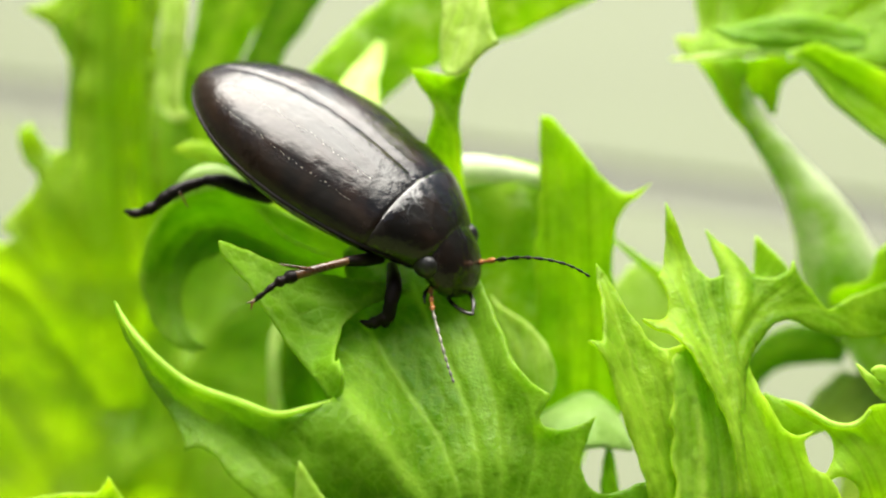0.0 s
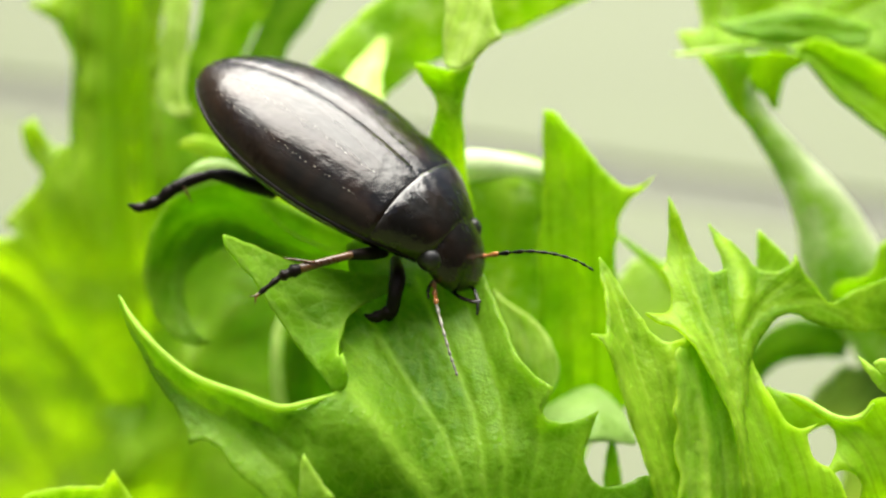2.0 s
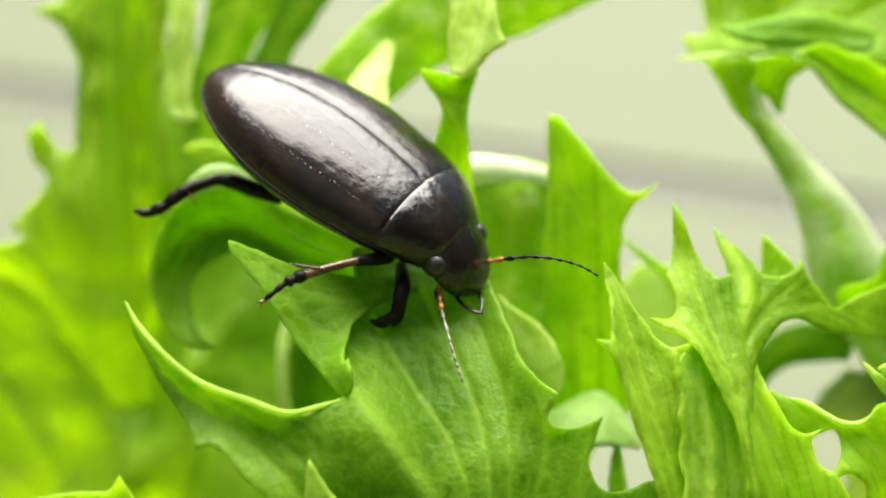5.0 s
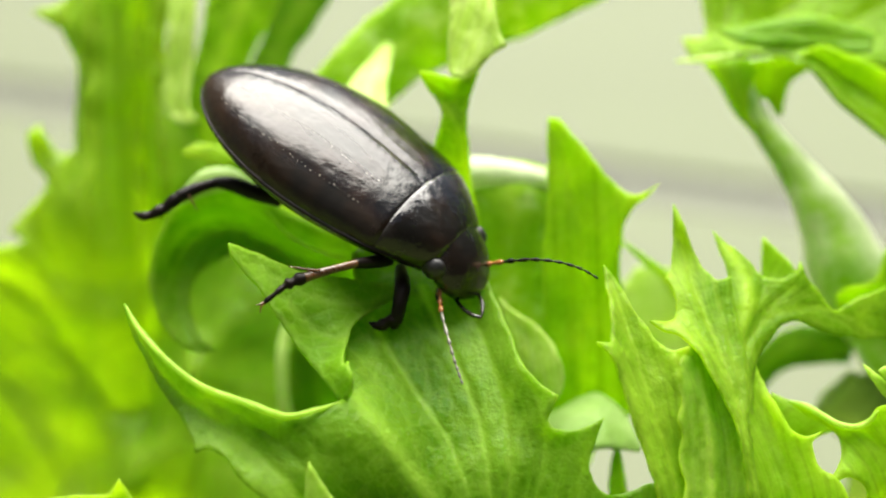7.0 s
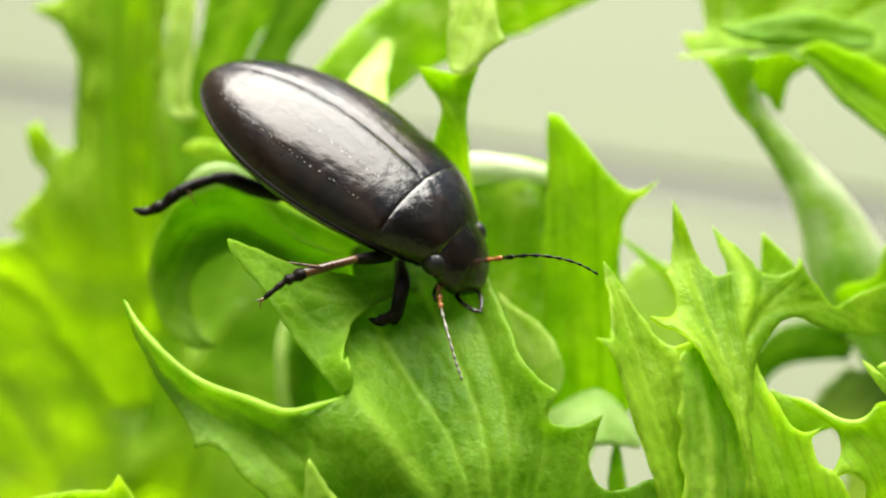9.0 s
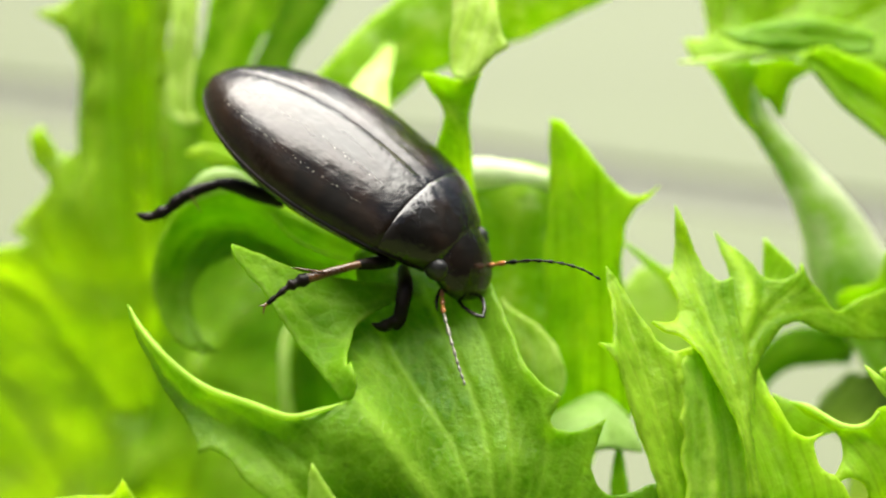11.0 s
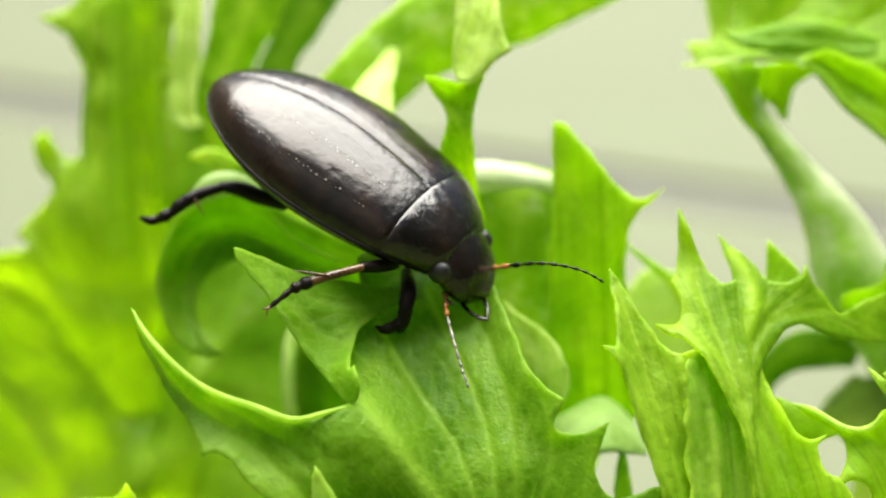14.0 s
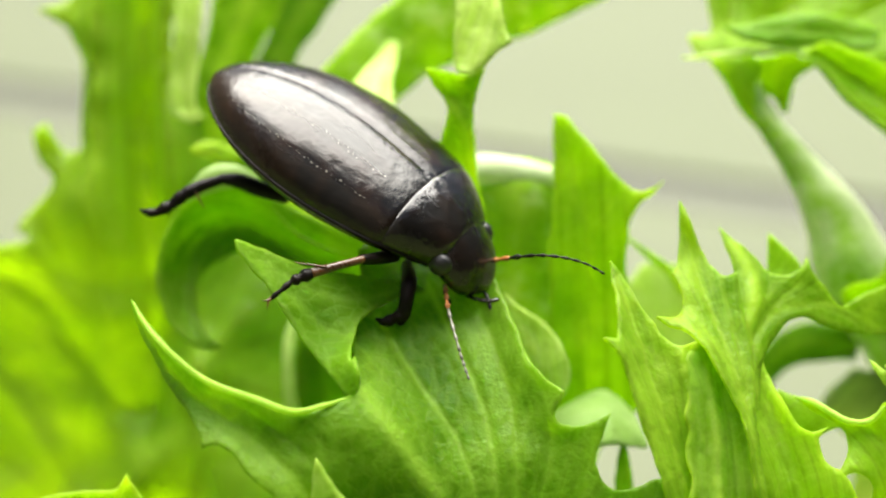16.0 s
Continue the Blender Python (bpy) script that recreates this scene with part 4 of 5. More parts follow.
sheet("fold", [(-21.06, 21.01, -20), (-19.06, 21.01, -20), (-18.91, 16.94, -18), (-19.11, 13.14, -17.6), (-19.19, 10.39, -17), (-18.44, 9.56, -17), (-19.27, 9.27, -17), (-20.58, 9.80, -17.4), (-21.25, 10.86, -17.7), (-21.08, 13.18, -18), (-20.89, 16.57, -18.4)], [
    ([(-20.04, 20.58, -20), (-20.06, 15.80, -19), (-20.22, 11.91, -17.8), (-20.08, 9.80, -17.4)], 0.6, -0.4, 0.3),
], FROND_PALE, leaf, 0.5, 0.3, 0.2, 69.0)
sheet("fold", [(-19.47, 7.09, -15), (-18.37, 7.74, -15), (-16.74, 7.58, -15), (-15.31, 6.84, -15), (-16.13, 6.27, -15), (-18.17, 6.68, -15)], [], FROND_YOUNG, leaf, 0.45, 0.2, 0.1, 73.0)
stalk(leaf, (-24.74, -29.97, -40), r0=3.2, r1=1.8, side=-6)

# -- upper blades
leaf = lettuce_leaf("upright lettuce leaf, mid green, out of focus")
b = Blade([(-17.71, -21.17, -32), (-21.21, 6.05, -22), (-19.86, 12.4, -21), (-18.75, 16.24, -21), (-17.98, 21.35, -21)], [(-12.17, -21.17, -32), (-14.77, 7.77, -22), (-15.51, 13.68, -21), (-13.81, 17.09, -21), (-12.1, 21.35, -21)], cup=1.0, ruffle=0.4, seed=34.0)
b.build("blade", LEAF, leaf)
c = Blade([(-16.44, -21.31, -33), (-17.04, 7.83, -23), (-15.11, 14.21, -22), (-13.7, 17.43, -22), (-12.19, 21.51, -22)], [(-10.4, -21.31, -33), (-13.58, 8.69, -23), (-12.19, 14.43, -22), (-10.13, 17.43, -22), (-7.9, 21.51, -22)], cup=0.8, ruffle=0.3, seed=36.0)
c.build("side_lobe", LEAF_DEEP, leaf)
stalk(leaf, (-14.84, -16.44, -31), side=-4)

leaf = lettuce_leaf("broad lettuce leaf arching over, bright green, out of focus")
b = Blade([(-10.47, -21.46, -34), (-14.13, 5.96, -20), (-9.33, 13.71, -18), (-6, 17.12, -18), (-1, 20.46, -18), (7.33, 21.71, -18)], [(-2.99, -21.46, -34), (-6.94, 5.12, -20), (-3.92, 11.37, -18), (0.25, 14, -18), (4.42, 15.46, -18), (12.75, 19.21, -18)], cup=1.0, ruffle=0.9, seed=38.0)
b.build("blade", LEAF_YOUNG, leaf)
c = Blade([(-8.04, 9.9, -11), (-7.13, 11.86, -13), (-5.5, 14.19, -16), (-4.2, 16.5, -19)], [(-4.42, 9.7, -11), (-4.57, 11.66, -13), (-4.27, 13.99, -16), (-3.99, 16.5, -19)], cup=0.3, ruffle=0.1)
c.build("folded_edge", LEAF_PALE, leaf)
stalk(leaf, (-6.64, -16.55, -32), side=-2)

# -- leaf behind the head
leaf = lettuce_leaf("lettuce leaf with a pale rolled top, behind the beetle's head")
b = Blade(
    [(3, -29.97, -30), (2.67, -12.48, -14), (2.32, -6.37, -13), (1.75, -0.36, -12), (1.5, 3.59, -11), (1.67, 6, -12)],
    [(12.1, -29.97, -30), (9.13, -12.88, -14), (7.85, -8.37, -13), (7, -1.55, -12), (6.86, 3.59, -11), (6.6, 5.8, -12)],
    cup=1.6, ruffle=0.7, seed=41.0, per=10)
b.build("blade", LEAF_FLECK, leaf)
# whitish colour stands in for the highlight along the rolled top
limb("rolled_edge", [(0.76, 5.38, -11.6), (2.14, 5.36, -11.2), (4.11, 5.20, -11), (6.11, 4.97, -11.4), (8.53, 4.52, -12)], [1.2, 1.3, 1.15, 0.9, 0.6], LEAF_WHITE, leaf, per=8)
stalk(leaf, (6.45, -24.71, -26), side=1)

# -- far upper leaf with its thick stalk
leaf = lettuce_leaf("lettuce leaf on a thick pale stalk with torn lobes")
# green stem; the highlight on its upper right is put into the colour
limb("stem", [(21.13, 12.49, -15.4), (21.79, 10.21, -15), (23.14, 8.04, -14.8), (24.89, 5.76, -15), (26.36, 3.64, -15), (27.71, 1.32, -15.4), (28.62, -0.81, -16), (30.00, -2.88, -17), (32.15, -6.08, -19), (34.69, -9.80, -24), (35.77, -14.78, -30)], [0.75, 0.85, 0.98, 1.3, 1.8, 2.4, 2.85, 2.9, 2.6, 2.2], STEM, leaf, "smooth rolled green stem, highlight painted along one side", per=10, seg=28, lit_side=150)
sheet("crown_lobe", [(18.68, 20.67, -18), (18.50, 18.11, -17.6), (18.75, 16.37, -17), (18.52, 15.42, -16.6), (16.90, 15.38, -15.6), (17.13, 14.55, -15.5), (17.69, 13.84, -15.4), (20.23, 14.05, -15.4), (22.70, 14.22, -15.5), (25.58, 13.94, -15.6), (28.09, 13.84, -15.8), (31.74, 13.04, -16), (34.97, 12.23, -17), (37.48, 20.98, -20), (29.86, 21.83, -20)], [
    ([(21.90, 13.94, -15.6), (23.04, 16.01, -17.4), (25.35, 18.25, -18.6), (27.66, 20.92, -19.6)], 0.5, -0.4, 0.4),
    ([(24.80, 14.09, -15.8), (27.57, 15.77, -17.2), (30.80, 17.41, -18.6), (33.94, 19.20, -19.4)], 0.5, -0.4, 0.4),
    ([(20.67, 14.15, -15.6), (20.28, 16.37, -17), (20.74, 20.35, -18.6)], 0.5, -0.4, 0.4),
], FROND_YOUNG, leaf, 0.45, 0.5, 0.3, 46.0)
sheet("dark_lobe", [(19.00, 15.71, -13), (20.29, 15.83, -13.3), (22.36, 16.35, -13.6), (25.26, 16.72, -14), (28.59, 16.29, -14.4), (30.46, 15.58, -14.6), (30.02, 14.17, -13.6), (28.34, 14.05, -13.3), (25.86, 14.42, -13), (24.18, 14.06, -12.6), (21.74, 14.43, -12.4), (20.15, 14.91, -12.4)], [
    ([(19.23, 15.58, -12.9), (21.74, 15.31, -12.4), (25.46, 15.39, -13), (29.66, 14.92, -13.8)], 0.35, -0.3, 0.35),
], FROND_DEEP, leaf, 0.4, 0.25, 0.15, 47.0)
limb("rim", [(16.15, 13.46, -13), (18.24, 13.58, -13), (20.64, 13.82, -13), (22.65, 13.94, -13), (25.06, 13.70, -13)], [0.1, 0.26, 0.26, 0.24, 0.12], LEAF_PALE, leaf, per=6)
sheet("side_lobe", [(24.54, 13.67, -12.4), (26.06, 14.51, -12.4), (28.04, 13.83, -12), (30.65, 12.59, -11.6), (33.51, 11.32, -11.6), (33.40, 6.14, -11.2), (30.60, 7.98, -11.4), (29.54, 8.86, -11.6), (28.31, 9.75, -11.8), (27.30, 10.71, -11.9), (26.55, 11.77, -12.1), (25.70, 12.66, -12.2)], [
    ([(25.16, 13.69, -12.5), (27.38, 12.62, -12.6), (29.68, 10.78, -12.2), (33.16, 8.56, -11.8)], 0.4, -0.35, 0.3),
], FROND, leaf, 0.4, 0.3, 0.2, 75.0)
limb("rim", [(24.70, 13.45, -12.2), (25.79, 12.55, -11.9), (26.65, 11.50, -11.8), (27.53, 10.36, -11.5), (28.48, 9.57, -11.5), (30.55, 7.88, -11.2), (33.34, 6.05, -11)], [0.1, 0.26, 0.3, 0.3, 0.28, 0.3, 0.3], LEAF_DEEP, leaf, per=6)
sheet("cupped_lobe", [(21.74, 13.59, -14.2), (23.64, 13.81, -14), (26.03, 13.18, -13.4), (25.18, 12.56, -13.6), (24.49, 12.17, -13.8), (24.09, 11.24, -14.2), (23.92, 9.65, -14.6), (23.47, 9.75, -14.8), (22.69, 10.82, -15), (21.76, 11.01, -14.8)], [
    ([(23.47, 9.99, -14.8), (23.23, 11.58, -14.4), (23.48, 13.39, -14.2)], 0.35, -0.2, 0.3),
], FROND, leaf, 0.38, 0.2, 0.15, 77.0)
sheet("funnel_lobe", [(18.17, 13.43, -14.2), (21.22, 13.77, -14), (21.91, 13.06, -13.8), (21.39, 11.51, -13.6), (21.19, 9.88, -13.4), (21.99, 8.38, -13.8), (22.62, 7.05, -14.6), (21.72, 8.27, -14.6), (20.47, 9.76, -14.4), (19.50, 11.50, -14.4)], [
    ([(22.26, 7.51, -14.2), (21.00, 9.46, -13.2), (20.07, 11.47, -13.2), (19.77, 13.35, -13.8)], 0.4, 0.3, 0.4),
], FROND, leaf, 0.38, 0.15, 0.1, 78.0)
sheet("side_lobe", [(27.26, -3.40, -13), (27.78, -2.61, -10), (29.20, -2.06, -9.4), (29.61, -0.96, -9), (29.92, -0.03, -9), (31.25, 0.59, -9), (33.19, 0.59, -9), (33.19, -7.96, -9), (30.47, -6.40, -9), (28.76, -5.87, -10), (27.84, -4.97, -12)], [
    ([(27.64, -3.97, -12), (29.11, -3.71, -9.8), (31.25, -2.91, -9)], 0.35, -0.3, 0.3),
], FROND, leaf, 0.42, 0.3, 0.2, 48.0)
stalk(leaf, (31.13, -26.13, -34), r0=3, r1=2, side=6)

# -- low leaves beside the spiky one
leaf = lettuce_leaf("low pointed lettuce leaf, deep green")
sheet("blade", [(19.09, -6.92, 1), (19.41, -7.79, 1.8), (19.80, -8.95, 2.8), (20.49, -10.28, 3.6), (21.00, -11.11, 4), (21.76, -11.40, 4.2), (22.72, -11.11, 4.4), (22.06, -11.74, 4.6), (22.15, -12.58, 4.8), (22.65, -13.40, 4.9), (23.32, -13.73, 5), (24.52, -16.00, 5), (25.31, -23.94, 0), (19.91, -23.94, 0), (18.33, -15.45, 5), (18.19, -12.65, 4.2), (18.22, -10.67, 3.2), (18.39, -9.33, 2.4), (18.57, -8.10, 2.4)], [
    ([(22.43, -23.22, 0), (21.20, -16.09, 4.4), (20.62, -13.39, 3.8), (19.94, -11.06, 2.8), (19.41, -9.03, 1.8), (19.13, -7.47, 1.2)], 0.26, -0.24, 0.6),
    ([(22.53, -19.80, 3), (22.11, -15.31, 5), (21.68, -12.95, 4.6), (21.07, -11.61, 4.2)], 0.25, -0.16, 0.4),
], FROND, leaf, 0.34, 0.25, 0.25, 51.0)
stalk(leaf, (23.69, -24.94, -6), side=6)
leaf = lettuce_leaf("small lettuce leaf with a curved thin rim")
sheet("blade", [(21.46, -9.61, 0), (22.27, -9.68, 0.8), (23.22, -10.20, 1.4), (24.22, -10.78, 2), (25.24, -10.91, 2.2), (25.90, -10.68, 2.4), (26.48, -9.88, 2.6), (27.07, -9.65, 2.8), (29.54, -9.29, 3), (31.63, -20.70, -2), (25.31, -20.34, 0), (25.68, -14.72, 3), (24.54, -14.00, 3.4), (23.91, -14.32, 3.4), (23.03, -14.67, 3.6), (23.79, -13.84, 3), (24.31, -12.86, 2.4), (24.26, -11.92, 2), (23.81, -11.25, 1.6), (22.63, -10.54, 0.8)], [
    ([(29.17, -19.80, -1), (27.54, -14.60, 2.6), (26.53, -12.16, 2.4), (25.34, -11.19, 2.2)], 0.3, -0.2, 0.5),
    ([(28.19, -18.54, 0), (26.08, -13.87, 2.8), (25.12, -12.51, 2.4), (24.51, -11.67, 2)], 0.25, -0.15, 0.4),
], FROND, leaf, 0.34, 0.22, 0.2, 54.0)
limb("rim", [(21.49, -9.63, 0.2), (22.39, -9.84, 1.1), (23.26, -10.35, 1.7), (24.23, -10.90, 2.3), (25.24, -11.02, 2.5), (25.92, -10.76, 2.6), (26.48, -10.00, 2.9)], [0.1, 0.2, 0.22, 0.22, 0.2, 0.18, 0.1], FROND_TIP, leaf, per=6, seg=8)
sheet("small_lobe", [(25.64, -7.07, 2.6), (26.28, -7.55, 2.7), (27.07, -8.18, 2.8), (28.19, -8.95, 2.8), (28.19, -9.83, 2.8), (26.78, -8.95, 2.8), (26.08, -7.97, 2.8)], [], FROND_TIP, leaf, 0.28, 0.05, 0.05, 55.0)
sheet("small_lobe", [(26.45, -7.46, 3), (27.02, -7.18, 3), (28.14, -7.53, 3), (28.14, -8.94, 3), (26.95, -8.16, 3)], [], FROND_TIP, leaf, 0.28, 0.05, 0.05, 56.0)
sheet("side_lobe", [(20.89, -9.34, -3), (22.02, -9.86, -2.5), (23.20, -10.36, -2), (24.62, -11.22, -1.8), (24.87, -11.68, -1.6), (23.89, -12.03, -1.8), (23.02, -12.56, -2), (21.74, -12.45, -2), (21.00, -11.17, -2)], [], FROND, leaf, 0.34, 0.2, 0.1, 58.0)
stalk(leaf, (29.37, -23.05, -6), side=8)

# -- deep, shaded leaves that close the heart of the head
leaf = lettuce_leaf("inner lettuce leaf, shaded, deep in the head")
# shade of the head's depth is put into this darker green
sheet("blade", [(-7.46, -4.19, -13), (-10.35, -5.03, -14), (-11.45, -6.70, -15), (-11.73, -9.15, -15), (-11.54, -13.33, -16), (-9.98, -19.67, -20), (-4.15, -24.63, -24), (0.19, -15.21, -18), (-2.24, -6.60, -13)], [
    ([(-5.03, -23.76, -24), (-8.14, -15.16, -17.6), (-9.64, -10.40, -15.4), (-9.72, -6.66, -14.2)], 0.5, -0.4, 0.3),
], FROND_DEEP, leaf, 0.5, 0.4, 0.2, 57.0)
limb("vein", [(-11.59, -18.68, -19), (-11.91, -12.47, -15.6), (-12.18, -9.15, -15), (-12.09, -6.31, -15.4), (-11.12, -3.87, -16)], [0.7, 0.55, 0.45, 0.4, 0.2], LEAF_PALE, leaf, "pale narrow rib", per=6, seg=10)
stalk(leaf, (-3.93, -26.13, -24), side=0)
leaf = lettuce_leaf("inner lettuce leaf, pale arched, low in the head")
b = Blade([(3.02, -18.25, -12), (4.71, -13.6, -9.5), (7.08, -11.42, -10), (10.01, -10.09, -10), (11.95, -11.6, -9), (12.88, -13.45, -7.5)], [(2.23, -22.22, -12), (4.39, -16.24, -6), (6.6, -13.77, -5), (9.61, -13.17, -5), (11.39, -13.36, -6), (12.61, -13.68, -7.2)], cup=1.0, ruffle=0.3, seed=59.0)
b.build("blade", LEAF_ARCH, leaf)
stalk(leaf, (2.85, -20.8, -13), side=3)
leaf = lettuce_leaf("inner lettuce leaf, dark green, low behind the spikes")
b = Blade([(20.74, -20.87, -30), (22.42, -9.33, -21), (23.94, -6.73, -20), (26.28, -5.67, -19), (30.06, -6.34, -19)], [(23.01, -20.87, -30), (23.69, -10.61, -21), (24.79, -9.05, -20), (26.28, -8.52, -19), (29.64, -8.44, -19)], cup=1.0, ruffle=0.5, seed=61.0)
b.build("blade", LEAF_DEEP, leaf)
stalk(leaf, (21.74, -21.33, -30), side=5)

leaf = lettuce_leaf("inner lettuce leaf, pale, with one thin spike")
b = Blade([(18.21, -25.07, -28), (15.6, -13.59, -21), (12.18, -7.57, -20), (12.43, -3.32, -19), (13.77, -1.22, -19)], [(23.14, -25.07, -28), (20.28, -13.59, -21), (19.71, -6.73, -20), (18.39, -2.69, -19), (17.3, -1.39, -19)], cup=1.0, ruffle=0.5, seed=71.0)
k = Blade([(16.14, -3.14, -12), (15.15, -1.47, -12), (13.75, -0.44, -12), (12.05, 0.72, -12)], [(15.74, -3.54, -12), (14.75, -2.03, -12), (13.52, -0.91, -12), (11.97, 0.56, -12)], cup=0.2, ruffle=0.1, across=6)
k.build("spike", LEAF, leaf)
b.build("blade", LEAF_PALE, leaf)
stalk(leaf, (20.23, -22.34, -25), side=3)
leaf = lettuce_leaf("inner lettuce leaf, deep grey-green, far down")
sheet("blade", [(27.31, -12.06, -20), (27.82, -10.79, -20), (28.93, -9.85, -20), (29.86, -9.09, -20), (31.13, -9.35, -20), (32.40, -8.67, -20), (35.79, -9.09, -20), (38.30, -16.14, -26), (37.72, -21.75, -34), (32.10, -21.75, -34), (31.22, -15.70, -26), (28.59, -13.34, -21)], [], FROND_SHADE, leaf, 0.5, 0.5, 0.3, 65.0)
stalk(leaf, (34.38, -31.65, -38), side=7)

# ---- beetle ----
BEETLE = LEAN @ Matrix(((0.7986, 0.5082, 0.3225, -0.01599), (-0.5466, 0.3879, 0.7422, 0.01160), (0.2521, -0.7690, 0.5875, -0.00450), (0, 0, 0, 1)))
beetle = tagged(new("water_beetle"), "black-brown shiny water beetle resting on a green lettuce leaf", "beetle")
beetle.matrix_world = BEETLE
HALF, HIGH, LOW = 6.11, 3.6, 2.0
FRONT = 16.95


def girth(x):
    """Half width and height of the body at x mm from the rear."""
    t = min(max(x / 11.2, 0), 1)
    rise = (1 - (1 - t) ** 2.1) ** 0.6
    fall = 1 - 0.131 * max((x - 11.2) / (FRONT - 11.2), 0) ** 1.8 - 0.27 * max((x - FRONT) / 3.8, 0) ** 1.3
    high = (1 - (1 - min(x / 10.4, 1)) ** 2.0) ** 0.62 * (1 - 0.2 * max((x - 10.4) / 6.0, 0) ** 1.6)
    return HALF * rise * fall, HIGH * high


STOOP, STOOP_FROM = 0.14, 16.6


def stoop(x, y, z):
    """The front of the body bows down towards the leaf. Millimetres."""
    if x <= STOOP_FROM:
        return (x * MM, y * MM, z * MM)
    a = STOOP * (x - STOOP_FROM)
    return ((STOOP_FROM + math.sin(a) / STOOP + z * math.sin(a)) * MM, y * MM, (-(1 - math.cos(a)) / STOOP + z * math.cos(a)) * MM)


def dome(name, x0, x1, a0, a1, mat, parent, nx=40, na=20, rear_curve=0.0, front_curve=0.0, swell=0.0, lift=0.0, label=""):
    """A shell plate over the body from x0 to x1, from angle a0 to a1 across (0 left margin, 180 right margin)."""
    verts, faces = [], []
    for i in range(nx + 1):
        for j in range(na + 1):
            a = radians(a0 + (a1 - a0) * j / na)
            side = math.cos(a)
            s0 = x0 + rear_curve * side * side
            s1 = x1 + front_curve * side * side
            t = i / nx
            t = t + 0.10 * math.sin(2 * math.pi * t) * -1 if name == "wing_case" else t
            x = s0 + (s1 - s0) * t
            w, h = girth(x)
            edge = min(t, 1 - t) * nx
            k = 1 + swell - 0.03 * math.exp(-edge * 1.1)
            groove = 0.10 * math.exp(-abs(90 - math.degrees(a)) / 1.0) if name == "wing_case" else 0.0
            verts.append(stoop(x, w * k * abs(side) ** 0.92 * (1 if side > 0 else -1), h * k * max(math.sin(a), 0) ** 0.85 + lift - groove))
    w = na + 1
    for i in range(nx):
        for j in range(na):
            faces.append((i * w + j, i * w + j + 1, (i + 1) * w + j + 1, (i + 1) * w + j))
    return mesh_object(name, verts, faces, mat, parent, label)


dome("wing_case", 0.02, FRONT, 0, 90, SHELL, beetle, 64, 26, front_curve=0.3, label="smooth dark wing case with a soft sheen")
dome("wing_case", 0.02, FRONT, 180, 90, SHELL, beetle, 64, 26, front_curve=0.3, label="smooth dark wing case with a soft sheen")
dome("neck_shield", FRONT - 0.1, 19.8, 0, 180, CHITIN, beetle, 30, 48, rear_curve=0.3, front_curve=0.5, swell=-0.01, label="black neck shield with a curved rear edge")
limb("seam", [(x, 0, girth(x)[1] - 0.09) for x in (3, 6, 9, 12, 14, FRONT - 0.3)], [0.012] * 6, CHITIN, beetle, per=6, seg=6)
top = girth(FRONT)[1]
mesh_object("scutellum", [(x * MM, y * MM, z * MM) for x, y, z in ((FRONT - 1.0, 0, girth(FRONT - 1)[1] - 0.03), (FRONT - 0.1, -0.5, top - 0.02), (FRONT - 0.1, 0.5, top - 0.02), (FRONT - 0.25, 0, top + 0.05))], [(0, 1, 3), (0, 3, 2), (1, 2, 3)], CHITIN, beetle)

# the underside
verts, faces = [], []
NX, NA = 44, 16
for i in range(NX + 1):
    x = 0.05 + (20.2 - 0.05) * i / NX
    w, h = girth(x)
    for j in range(NA + 1):
        a = math.pi * j / NA
        verts.append(stoop(x, w * 0.985 * math.cos(a), -LOW * (h / HIGH) * max(math.sin(a), 0) ** 0.8))
for i in range(NX):
    for j in range(NA):
        faces.append((i * (NA + 1) + j, (i + 1) * (NA + 1) + j, (i + 1) * (NA + 1) + j + 1, i * (NA + 1) + j + 1))
mesh_object("belly", verts, faces, CHITIN, beetle)
for side in (1, -1):
    pts = [tuple(q / MM for q in stoop(x, side * girth(x)[0], 0.0)) for x in (0.5, 1.5, 3, 5, 8, 11, 14, 16.8, 18.4, 20.0)]
    limb("side_margin", pts, [0.07, 0.1, 0.13, 0.14, 0.14, 0.14, 0.13, 0.12, 0.1, 0.06], LEGS, beetle, per=6, seg=8)
    # rows of fine pits along the wing cases
    for deg, count in ((62, 40), (36, 34)):
        vv, ff = [], []
        rng = random.Random(deg)
        for k in range(count):
            x = 3.2 + 12.2 * (k + rng.uniform(-0.3, 0.3)) / count
            w, h = girth(x)
            a = radians(deg + rng.uniform(-1.2, 1.2))
            c = Vector((x, side * w * math.cos(a) ** 0.92, h * math.sin(a) ** 0.85 + 0.004))
            r = rng.uniform(0.012, 0.045)
            n0 = len(vv)
            up = Vector((0, side * math.cos(a) / w, math.sin(a) / h)).normalized()
            s1 = Vector((1, 0, 0))
            s2 = up.cross(s1)
            vv.append(tuple((c + up * 0.02) * MM))
            for q in range(6):
                an = q * math.pi / 3
                vv.append(tuple((c + s1 * math.cos(an) * r * 1.6 + s2 * math.sin(an) * r) * MM))
            ff += [(n0, n0 + 1 + q, n0 + 1 + (q + 1) % 6) for q in range(6)]
        tagged(mesh_object("pit_row", vv, ff, DOT, beetle, "row of fine dull pits"), kind="stuff")

